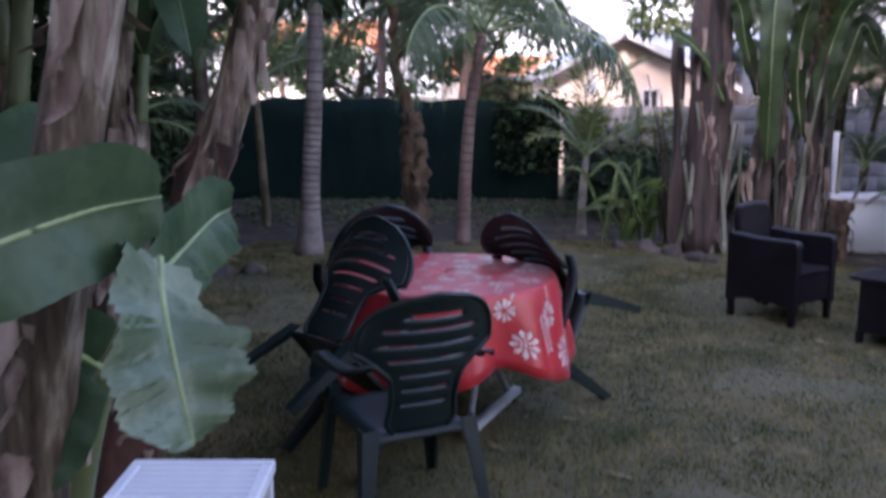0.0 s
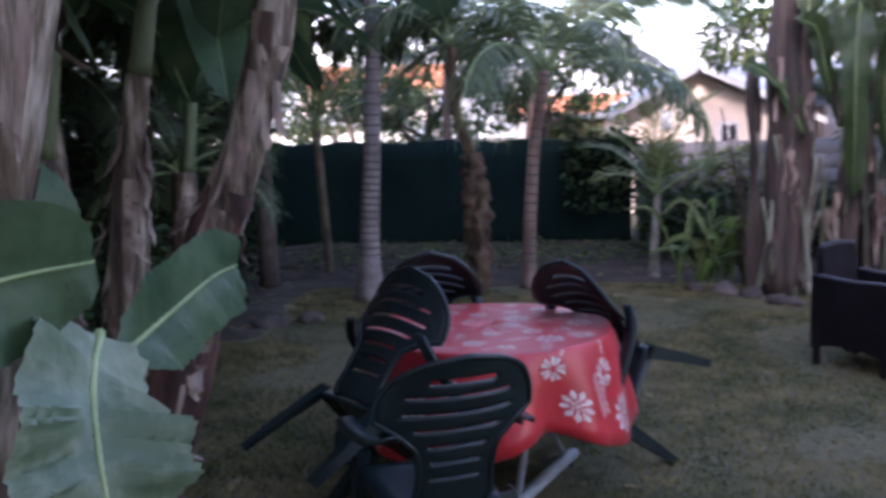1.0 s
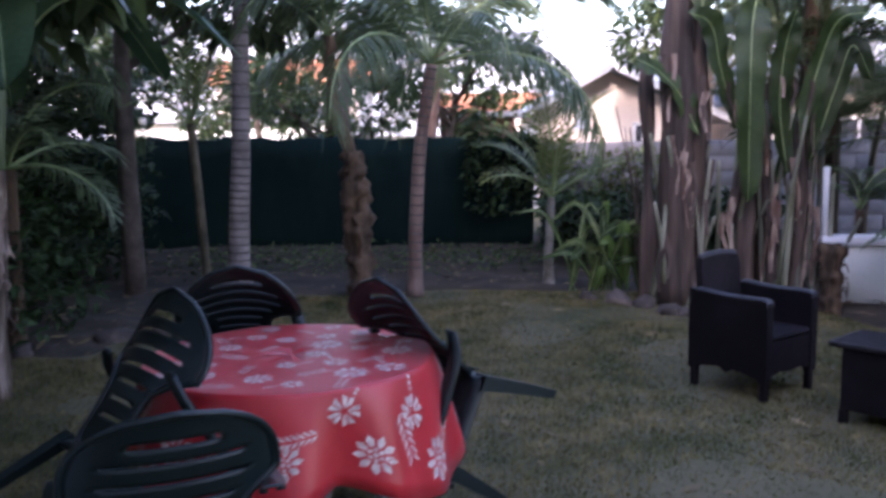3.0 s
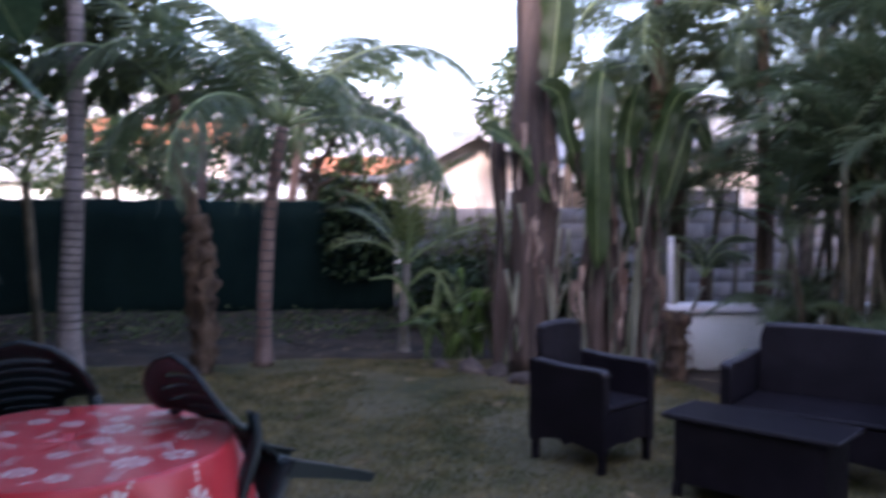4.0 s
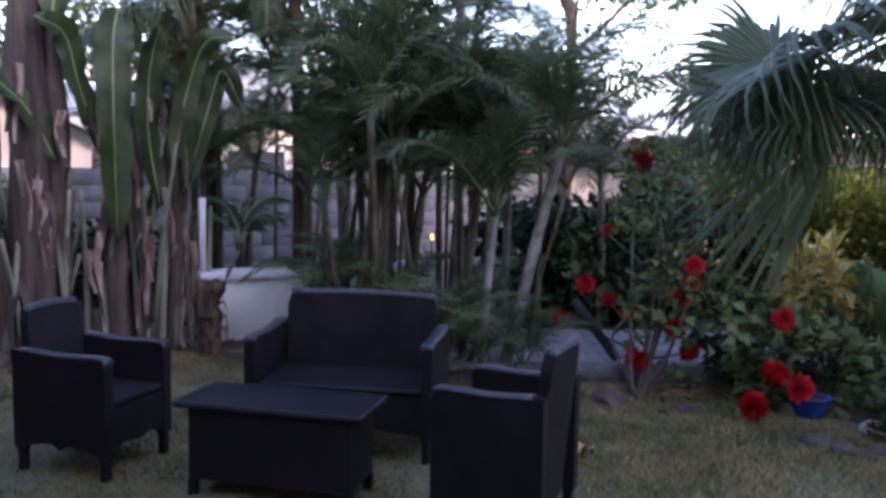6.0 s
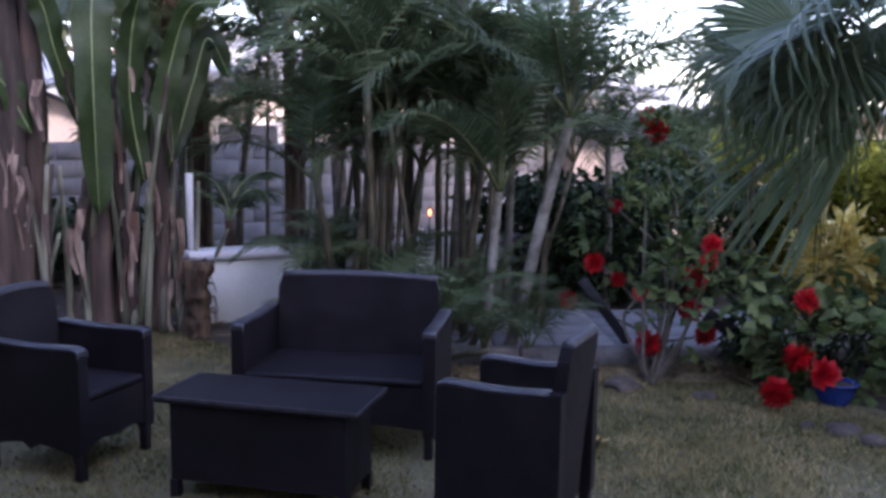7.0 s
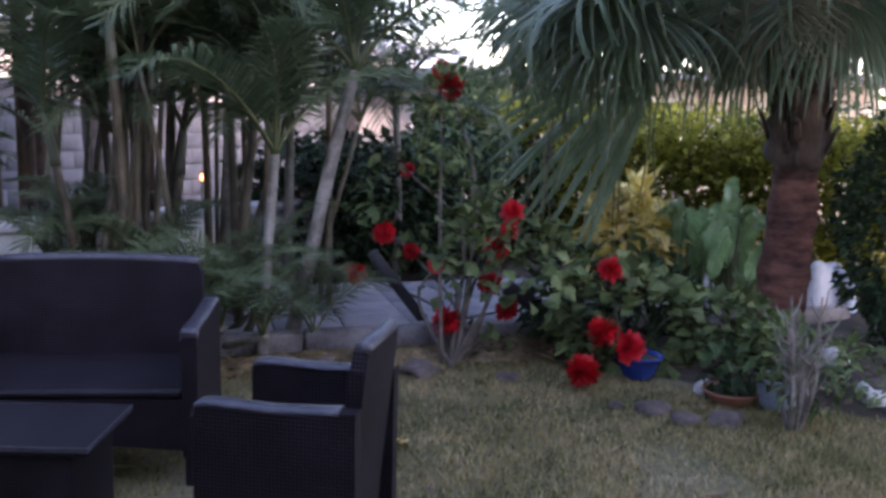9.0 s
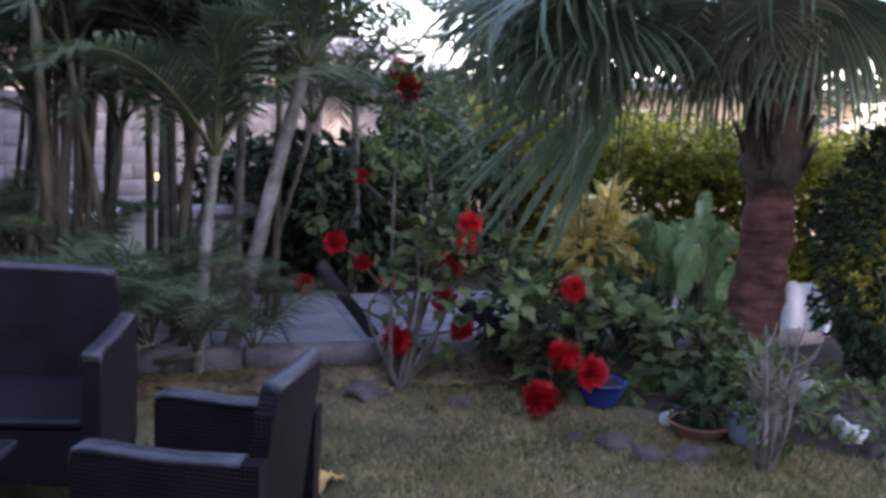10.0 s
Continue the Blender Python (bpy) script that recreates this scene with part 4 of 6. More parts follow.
def put_fronds(parent, at, fr, n, rng, lift=(0.1, 1.0), scale=(0.85, 1.15), start=0.0, turn=2.399, arc=None):
    for k in range(n):
        a = start + (k * turn if arc is None else arc[0] + (arc[1] - arc[0]) * (k + rng.random() * 0.6) / n)
        me, st = fr[k % len(fr)]
        e = lift[0] + (lift[1] - lift[0]) * ((k + 0.5) / n)
        s = rng.uniform(*scale)
        m = Matrix.Translation(at) @ Euler((rng.uniform(-0.25, 0.25), -e, a)).to_matrix().to_4x4() @ Matrix.Scale(s, 4)
        o = link("frond", me, parent, m=m)
        link("stalk", st, o)


def ringed(parent, pts, r0, r1, step, mring, ring_w=0.006, seg=14):
    P = spline(pts, 40)
    d = 0.0
    for a, b in zip(P, P[1:]):
        d += (b - a).length
    n = int(d / step)
    for k in range(n):
        s = (k + 0.5) / n
        q = s * 40
        i = min(int(q), 39)
        c = P[i].lerp(P[i + 1], q - i)
        t = (P[i + 1] - P[i]).normalized()
        r = r0 + (r1 - r0) * s
        link("leaf_scar", Geo().add(*tube([c - t * ring_w * 1.6, c, c + t * ring_w * 1.6], lambda z: r * (1.05 if 0.3 < z < 0.7 else 1.015), seg, False)).mesh("leaf_scar", mring), parent)


def palm(name, base, pts, r0, r1, bark, label, fr, nf, seed, ring=None, lift=(0.0, 1.2), scale=(0.85, 1.15), flare=0.0, lumps=0.0, cat="palm"):
    rng = random.Random(seed)
    ob = thing(name, pose(*base), label, cat)
    P = spline(pts, 30)
    G = Geo()
    V, F = tube(P, lambda s: (r0 + (r1 - r0) * s) * (1 + flare * max(0, 1 - s * 7)), 16)
    if lumps:
        V = [v + Vector((noise.noise(v * 6), noise.noise(v * 6 + Vector((9, 0, 0))), 0)) * lumps for v in V]
    part("trunk", G.add(V, F), bark, ob)
    if ring:
        ringed(ob, pts, r0, r1, ring, M_RING)
    put_fronds(ob, P[-1], fr, nf, rng, lift, scale, rng.random() * 6)
    return ob


FR_BIG = variants(4, 10, M_FROND, M_MIDRIB, 1.9, 0.5, 1.9, 44, 0.42, hang=0.9, vee=0.15, width=0.03)
FR_ARECA = variants(5, 30, M_FROND, M_RACHIS, 1.25, 0.75, 1.7, 40, 0.36, hang=0.6, vee=0.3, width=0.02)
FR_LIGHT = variants(3, 50, M_FRONDLIGHT, M_MIDRIB, 1.05, 0.6, 1.1, 26, 0.26, hang=0.4, vee=0.3, width=0.02)
FR_SMALL = variants(3, 70, M_FROND, M_MIDRIB, 0.8, 0.5, 1.7, 24, 0.24, hang=0.7, vee=0.3, width=0.026)

palm("ringed_palm", (-1.37, 9.06, 0), [(0, 0, 0), (0.03, 0, 0.8), (0.08, 0, 1.6), (0.12, 0, 2.8), (0.12, 0, 4.2)], 0.105, 0.06, M_TRUNK,
     "tall palm with grey ringed trunk before the green fence", FR_BIG, 9, 1, ring=0.095, flare=0.45)
palm("slender_palm", (0.22, 9.7, 0), [(0, 0, 0), (0.02, 0, 0.7), (0.08, 0, 1.5), (0.2, 0, 2.25)], 0.075, 0.055, M_THIN,
     "slender palm with reddish ringed trunk", FR_BIG, 13, 2, ring=0.09, lift=(-0.25, 0.95), scale=(0.95, 1.25), flare=0.2)
palm("old_fibrous_palm", (-0.30, 9.4, 0), [(0, 0, 0), (0.0, 0, 0.6), (-0.02, 0, 1.2), (-0.06, 0, 1.45), (-0.17, 0, 1.8), (-0.22, 0, 2.5)], 0.075, 0.05, M_FIBRE,
     "palm with shaggy brown fibrous trunk leaning sideways", FR_BIG, 7, 3, lift=(0.1, 1.0), scale=(0.7, 0.95), lumps=0.05)
sleeve = [o for o in scene.objects if o.name.startswith("old_fibrous_palm")][0]
V, F = tube(spline([(0.02, -0.01, 0), (0.02, -0.01, 0.5), (0.0, -0.01, 1.0), (-0.03, -0.01, 1.43)], 40), lambda s: 0.10 + 0.03 * math.sin(s * 3.0), 22)
V = [v + Vector((noise.noise(v * 11), noise.noise(v * 11 + Vector((9, 0, 0))), 0.5 * noise.noise(v * 17))) * 0.075 for v in V]
part("fibre_sleeve", Geo().add(V, F), M_FIBRE, sleeve, "shaggy brown fibre sleeve")
palm("young_palm", (1.58, 10.1, 0.03), [(0, 0, 0), (0.0, 0, 0.4), (0.03, 0, 0.9)], 0.06, 0.035, M_PALECANE,
     "young palm with yellow-green feathery leaves", FR_LIGHT, 10, 4, lift=(-0.15, 1.15), scale=(0.95, 1.3), flare=0.2)
palm("young_palm", (-2.72, 7.6, 0.03), [(0, 0, 0), (0.01, 0, 0.7), (0.03, 0, 1.35)], 0.075, 0.06, M_FIBRE,
     "young palm with arching dark leaves in the shade", FR_SMALL, 11, 5, lift=(-0.5, 1.1), scale=(1.0, 1.3))
palm("shade_palm", (-3.6, 9.3, 0.03), [(0, 0, 0), (0.1, 0, 1.0), (0.15, 0, 2.0)], 0.09, 0.07, M_FIBRE,
     "palm in deep shade with dark arching leaves", FR_BIG, 10, 6, lift=(-0.3, 1.2), scale=(0.8, 1.1))
palm("shade_palm", (-2.1, 10.6, 0.03), [(0, 0, 0), (-0.05, 0, 0.9), (-0.1, 0, 1.7)], 0.05, 0.045, M_CANE,
     "thin palm with yellowish leaves above the fence", FR_LIGHT, 9, 7, lift=(-0.2, 1.0), scale=(1.0, 1.3))
palm("shade_palm", (-4.6, 7.4, 0.03), [(0, 0, 0), (0.1, 0, 1.0), (0.3, 0, 2.2)], 0.09, 0.07, M_FIBRE,
     "palm in deep shade with dark arching leaves", FR_BIG, 10, 8, lift=(-0.5, 1.0), scale=(0.8, 1.1))


# ---- banana plants in front ----
def blade(parent, pts, width, normal, seed, tears=2, mat_=None, fold=0.28, wav=0.012, n=18, rib=0.008, pleat=0.0):
    r = random.Random(seed)
    o = part("leaf", Geo().add(*paddle(pts, width, normal, fold, 5, n, wav, r, 0.62, tears, pleat)), mat_ or M_BANLEAF, parent)
    P = spline(pts, n)
    part("midrib", Geo().add(*tube(P, lambda s: rib * (1 - 0.8 * s) + 0.0015, 6)), M_MIDRIB, o)
    return o


def banana(base, pts, r0, r1, label, seed, split=0.78):
    rng = random.Random(seed)
    ob = thing("banana_plant", pose(*base), label, "banana plant", "banana plants")
    P = spline(pts, 36)
    k = int(36 * split)
    rad = lambda s: r0 + (r1 - r0) * s
    V, F = tube(P[:k + 1], lambda s: rad(s * split), 18)
    V = [v + Vector((noise.noise(Vector((v.x * 14, v.y * 14, v.z * 2))), noise.noise(Vector((v.x * 14 + 7, v.y * 14, v.z * 2))), 0)) * 0.026 for v in V]
    part("pseudostem", Geo().add(V, F), M_BANSTEM, ob, "brown and grey peeling sheaths")
    part("upper_stem", Geo().add(*tube(P[k:], lambda s: rad(split + (1 - split) * s) * 0.92, 14)), M_BANGREEN, ob, "smooth green upper stem")
    for i in range(34):
        q = rng.randrange(4, k - 2)
        c, t = P[q], (P[q + 1] - P[q]).normalized()
        a = rng.uniform(0, 6.28)
        side = Vector((math.cos(a), math.sin(a), 0))
        tang = side.cross(t)
        l, w = rng.uniform(0.1, 0.38), rng.uniform(0.014, 0.045)
        r = rad(q / 36)
        G = Geo()
        m = 7
        for j in range(m + 1):
            s = j / m
            p = c + side * (r * 1.04 + rng.uniform(0.01, 0.09) * s ** 2.5 + 0.006) - t * (l * s)
            ww = w * (1 - 0.75 * s ** 2)
            for u in (-1, 0, 1):
                G.v.append(tuple(p + tang * u * ww - side * (0.35 * ww * abs(u)) + side * 0.008 * math.sin(9 * s + i + u)))
        G.f = [(j * 3 + x, j * 3 + x + 1, j * 3 + 4 + x, j * 3 + 3 + x) for j in range(m) for x in range(2)]
        part("dry_sheath", G, M_DRYSHEATH, ob, "curled dry sheath")
    return ob, P


ob, P = banana((-0.95, 1.84, 0), [(0, 0, 0), (0.06, 0, 0.9), (0.165, 0, 1.47), (0.26, 0, 1.86), (0.35, 0, 2.4)], 0.08, 0.052, "banana plant with thick peeling brown stem", 1, 0.96)
for k, (dx, dy, dz, L) in enumerate(((-0.5, 0.3, 0.5, 1.3), (0.2, 0.8, 0.7, 1.5), (-0.7, -0.5, 0.6, 1.3), (-0.2, 0.9, 0.5, 1.5), (-0.8, 0.1, 0.4, 1.4), (0.6, -0.3, 0.8, 1.0))):
    blade(ob, [P[-1], P[-1] + Vector((dx, dy, dz)) * 0.5, P[-1] + Vector((dx, dy, dz * 0.8)) * 1.1, P[-1] + Vector((dx * 1.6, dy * 1.6, dz * 0.3)) * L * 0.8], 0.26, (0, 0, 1), 20 + k)

ob, P = banana((-1.33, 3.38, 0), [(0, 0, 0), (0.2, 0, 0.6), (0.41, -0.02, 1.25), (0.55, 0, 1.65), (0.66, 0, 2.05), (0.72, 0, 2.5)], 0.1, 0.055, "leaning banana plant with grey-brown peeling stem", 2, 0.92)
for k, (dx, dy, dz, L) in enumerate(((0.75, 0.2, 0.35, 1.0), (-0.7, 0.3, 0.5, 1.4), (-0.3, -0.7, 0.6, 1.2), (0.25, 0.75, 0.5, 1.3), (-0.9, -0.2, 0.4, 1.4), (-0.4, 0.8, 0.45, 1.5))):
    blade(ob, [P[-1], P[-1] + Vector((dx, dy, dz)) * 0.5, P[-1] + Vector((dx, dy, dz * 0.4)) * 1.0, P[-1] + Vector((dx * 1.3, dy * 1.3, -0.5 * dz)) * L], 0.24, (0, 0, 1), 30 + k)

V, F = tube(P[:19], lambda s: 0.116 - 0.034 * s, 18)
V = [v + Vector((noise.noise(Vector((v.x * 12, v.y * 12, v.z * 2))), noise.noise(Vector((v.x * 12 + 7, v.y * 12, v.z * 2))), 0)) * 0.03 for v in V]
part("old_sheath", Geo().add(V, F), M_REDSHEATH, ob, "dark red-brown old sheath round the foot")
ob, P = banana((-1.5, 3.7, 0), [(0, 0, 0), (0.08, 0, 0.7), (0.13, 0, 1.35), (0.19, 0, 1.75), (0.27, 0, 2.2)], 0.09, 0.04, "young banana plant with reddish stem", 3, 0.84)
for k, (dx, dy, dz, L) in enumerate(((-0.5, 0.5, 0.6, 1.2), (0.35, 0.5, 0.8, 1.2), (-0.6, -0.3, 0.7, 1.2), (-0.8, 0.4, 0.4, 1.4), (-0.1, 0.9, 0.5, 1.4))):
    blade(ob, [P[-1], P[-1] + Vector((dx, dy, dz)) * 0.5, P[-1] + Vector((dx, dy, dz * 0.7)) * 1.0, P[-1] + Vector((dx * 1.5, dy * 1.5, dz * 0.2)) * L], 0.22, (0, 0, 1), 40 + k)

ob, P = banana((-1.75, 3.0, 0), [(0, 0, 0), (0.03, 0, 0.8), (0.06, 0, 1.5), (0.1, 0, 2.0)], 0.09, 0.05, "banana plant in shade with pale stalks", 4, 0.92)
for k, (dx, dy, dz, L) in enumerate(((0.3, 0.2, 0.9, 1.2), (-0.3, 0.4, 0.8, 1.3), (0.55, -0.2, 0.8, 1.1), (-0.5, -0.3, 0.6, 1.2))):
    blade(ob, [P[-1], P[-1] + Vector((dx, dy, dz)) * 0.5, P[-1] + Vector((dx, dy, dz * 0.7)) * 1.0, P[-1] + Vector((dx * 1.6, dy * 1.6, dz * 0.2)) * L], 0.24, (0, 0, 1), 50 + k)

for k, (x, y, lx, ly, h) in enumerate(((-2.1, 4.2, 0.15, 0.1, 2.1), (-2.5, 5.3, -0.1, 0.1, 2.4), (-3.0, 3.6, 0.1, -0.1, 2.2), (-2.2, 6.3, 0.1, 0.1, 1.9), (-3.3, 6.0, -0.1, 0.0, 2.4))):
    ob, P = banana((x, y, 0), [(0, 0, 0), (lx * 0.3, ly * 0.3, h * 0.5), (lx, ly, h)], 0.085, 0.05, "banana plant in deep shade under its leaves", 5 + k, 0.75)
    r = random.Random(k + 300)
    for i in range(6):
        a = k + i * 1.1 + r.uniform(-0.3, 0.3)
        d = Vector((math.cos(a), math.sin(a), 0))
        blade(ob, [P[-1], P[-1] + d * 0.35 + Vector((0, 0, 0.5)), P[-1] + d * 0.9 + Vector((0, 0, 0.6)), P[-1] + d * 1.45 + Vector((0, 0, r.uniform(-0.3, 0.3)))], r.uniform(0.17, 0.24), (0, 0, 1), 320 + 10 * k + i, 4)
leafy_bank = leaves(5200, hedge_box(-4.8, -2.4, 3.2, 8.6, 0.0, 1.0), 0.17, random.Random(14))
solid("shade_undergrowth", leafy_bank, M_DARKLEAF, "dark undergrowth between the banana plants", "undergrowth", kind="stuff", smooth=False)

# low sucker with the broad leaves beside the path
ob = thing("banana_sucker", pose(-0.98, 1.85, 0), "young banana sucker with broad pale green leaves", "banana plant", "banana plants")
part("pseudostem", Geo().add(*tube(spline([(0, 0.32, 0), (0.02, 0.32, 0.5), (0.12, 0.3, 0.9), (0.22, 0.27, 1.1)], 20), lambda s: 0.045 - 0.025 * s, 12)), M_BANGREEN, ob)
B = Vector((-0.98, 1.85, 0))
def at(*p):
    return tuple(Vector(p) - B)
blade(ob, [at(-1.05, 1.28, 1.27), at(-0.78, 1.48, 1.385), at(-0.66, 1.65, 1.43), at(-0.57, 1.8, 1.44)], 0.125, (0.15, -0.97, -0.12), 60, 1, n=44, pleat=0.004)
blade(ob, [at(-0.6, 1.86, 1.3), at(-0.56, 1.74, 1.24), at(-0.515, 1.66, 1.12), at(-0.48, 1.63, 0.98)], 0.14, (0.75, -0.55, 0.3), 61, 14, M_BANPALE, wav=0.034, n=52, pleat=0.01)
blade(ob, [at(-0.77, 2.30, 1.15), at(-0.75, 2.58, 1.205), at(-0.74, 2.85, 1.245), at(-0.735, 3.06, 1.25)], 0.132, (0.8, -0.5, 0.15), 62, 5, M_BANLEAF, n=44, pleat=0.008)
blade(ob, [at(-0.8, 2.0, 1.02), at(-0.83, 1.93, 1.06), at(-0.86, 1.86, 0.95), at(-0.9, 1.8, 0.8)], 0.11, (0.2, -0.9, 0.3), 63, 1, n=40, pleat=0.004)
blade(ob, [at(-0.97, 2.1, 1.0), at(-1.03, 2.2, 1.3), at(-1.02, 2.3, 1.5), at(-0.95, 2.4, 1.38)], 0.13, (0.3, -0.8, 0.5), 64, 1, n=40, pleat=0.004)
for q in ([(0.21, 0.27, 1.08), (0.25, 0.24, 1.2), at(-0.6, 1.86, 1.3)], [(0.21, 0.27, 1.08), at(-0.77, 2.30, 1.15)], [(0.14, 0.29, 0.95), at(-0.8, 2.0, 1.02)], [(0.1, 0.3, 0.85), at(-0.97, 2.1, 1.0)], [(0.1, 0.3, 0.85), at(-1.1, 1.9, 1.15), at(-1.05, 1.28, 1.27)]):
    part("leaf_stalk", Geo().add(*tube([Vector(p) for p in q], 0.011, 8)), M_MIDRIB, ob)


# ---- traveller's palms ----
def traveller(base, stems, seed, label, leafdefs):
    rng = random.Random(seed)
    ob = thing("traveller_palm", pose(*base), label, "palm", "traveller palms")
    for (x0, y0, x1, y1, h, r) in stems:
        V, F = tube(spline([(x0, y0, 0), ((x0 + x1) / 2, (y0 + y1) / 2, h * 0.5), (x1, y1, h)], 20), lambda s: r * (1.1 - 0.45 * s), 14)
        V = [v + Vector((noise.noise(Vector((v.x * 12, v.y * 12, v.z * 1.5))), noise.noise(Vector((v.x * 12, v.y * 12 + 5, v.z * 1.5))), 0)) * 0.05 for v in V]
        part("trunk", Geo().add(V, F), M_TRAV, ob, "peeling grey-brown stalk bases")
    for k in range(12):
        a = rng.uniform(-0.45, 0.45)
        x0 = rng.uniform(-0.28, 0.28)
        h = rng.uniform(0.7, 1.9)
        part("leaf_stalk", Geo().add(*tube(spline([(x0, rng.uniform(-0.2, 0.1), 0), (x0 + a * 0.25, rng.uniform(-0.25, 0.1), h * 0.5), (x0 + a * 0.7, rng.uniform(-0.3, 0.1), h)], 10), lambda s: 0.032 * (1 - 0.55 * s), 7)), M_PALESTALK, ob, "pale fibrous stalk")
    for k in range(14):
        x0, y0, z0 = rng.uniform(-0.25, 0.25), rng.uniform(-0.2, -0.08), rng.uniform(0.3, 2.3)
        l, w = rng.uniform(0.25, 0.7), rng.uniform(0.015, 0.04)
        G = Geo()
        for j in range(7):
            q = j / 6
            for u in (-1, 0, 1):
                G.v.append((x0 + u * w * (1 - 0.6 * q) + 0.03 * math.sin(4 * q + k), y0 - 0.05 * q * q - 0.01 * abs(u) + 0.012 * math.sin(11 * q + k), max(0.02, z0 - l * q)))
        G.f = [(j * 3 + i, j * 3 + i + 1, j * 3 + 4 + i, j * 3 + 3 + i) for j in range(6) for i in range(2)]
        part("dry_strip", G, M_DRYSHEATH if k % 2 else M_TRAV, ob, "hanging dry strip")
    for i, (pts, w, nrm) in enumerate(leafdefs):
        blade(ob, pts, w, nrm, seed * 10 + i, 6, M_PADDLE, 0.28, 0.035, 20, 0.007)
    return ob


traveller((2.72, 9.2, 0), [(-0.05, 0, -0.08, 0, 3.6, 0.17), (0.12, 0.1, 0.15, 0.1, 3.4, 0.12), (-0.28, 0.05, -0.34, 0.1, 2.2, 0.07)], 1, "traveller's palm with shaggy purple-brown stalks and torn leaves",
          [([(0.1, -0.1, 1.55), (-0.08, -0.15, 1.9), (-0.3, -0.2, 2.12), (-0.5, -0.25, 2.22)], 0.10, (0.3, -0.8, 0.5)),
           ([(0.1, -0.1, 2.6), (0.16, -0.1, 3.1), (0.2, -0.1, 3.7), (0.3, -0.2, 4.2)], 0.16, (-0.3, -0.9, 0.2))])
traveller((3.3, 9.25, 0), [(0.0, 0, 0.0, 0, 1.3, 0.13), (0.12, 0.1, 0.2, 0.1, 2.0, 0.09)], 2, "traveller's palm with tall hanging paddle leaves",
          [([(0.02, -0.1, 2.75), (-0.05, -0.22, 2.45), (-0.07, -0.28, 1.8), (-0.05, -0.25, 0.95)], 0.14, (0.1, -0.95, 0.15)),
           ([(0.25, -0.05, 1.1), (0.42, -0.1, 1.5), (0.5, -0.2, 1.9), (0.52, -0.25, 1.4)], 0.08, (-0.2, -0.9, 0.2)),
           ([(-0.1, -0.05, 1.6), (-0.28, -0.12, 2.1), (-0.4, -0.2, 2.5), (-0.62, -0.3, 2.6)], 0.10, (0.2, -0.95, 0.1))])
traveller((3.7, 9.1, 0), [(0.0, 0, 0.05, 0, 1.7, 0.10), (-0.15, 0, -0.25, 0.1, 1.4, 0.08)], 3, "traveller's palm with many pale upright stalks",
          [([(0.0, -0.1, 1.5), (0.1, -0.15, 2.1), (0.22, -0.25, 2.5), (0.42, -0.4, 2.55)], 0.09, (0.0, -0.95, 0.2)),
           ([(-0.1, -0.05, 1.2), (-0.2, -0.1, 1.8), (-0.2, -0.2, 2.3), (-0.15, -0.3, 2.6)], 0.10, (0.1, -0.95, 0.2)),
           ([(0.1, -0.05, 1.3), (0.3, -0.1, 2.0), (0.4, -0.15, 2.3), (0.55, -0.2, 2.0)], 0.09, (-0.3, -0.9, 0.3))])

rng = random.Random(12)
ob = thing("ginger_clump", pose(2.2, 9.75, 0), "clump of yellow-green strappy leaves by the wall", "plant")
for k in range(20):
    a, h = rng.uniform(-1.5, 1.2), rng.uniform(0.25, 0.95)
    x0 = rng.uniform(-0.45, 0.4)
    dx = math.sin(a) * 0.5
    blade(ob, [(x0, 0, 0.02), (x0 + dx * 0.3, rng.uniform(-0.2, 0.1), h * 0.6), (x0 + dx * 0.7, rng.uniform(-0.3, 0.1), h), (x0 + dx * 1.25, rng.uniform(-0.35, 0.1), h * rng.uniform(0.75, 1.05))], rng.uniform(0.02, 0.045), (0.2, -0.9, 0.4), 100 + k, 0, (M_PADDLELIGHT, M_SHRUB, M_PADDLE, M_SHRUB, M_PADDLE)[k % 5], 0.2, 0.005, 10, 0.005)
ob = thing("bare_shrub", pose(2.45, 9.7, 0), "dark shrub with bare upright branches", "shrub")
for k in range(9):
    x1, z1 = rng.uniform(-0.45, 0.45), rng.uniform(1.0, 1.9)
    part("branch", Geo().add(*tube(spline([(0, 0, 0), (x1 * 0.3, rng.uniform(-0.1, 0.1), z1 * 0.5), (x1, rng.uniform(-0.2, 0.2), z1)], 8), lambda s: 0.016 * (1 - 0.8 * s) + 0.002, 6)), M_BRANCH, ob)


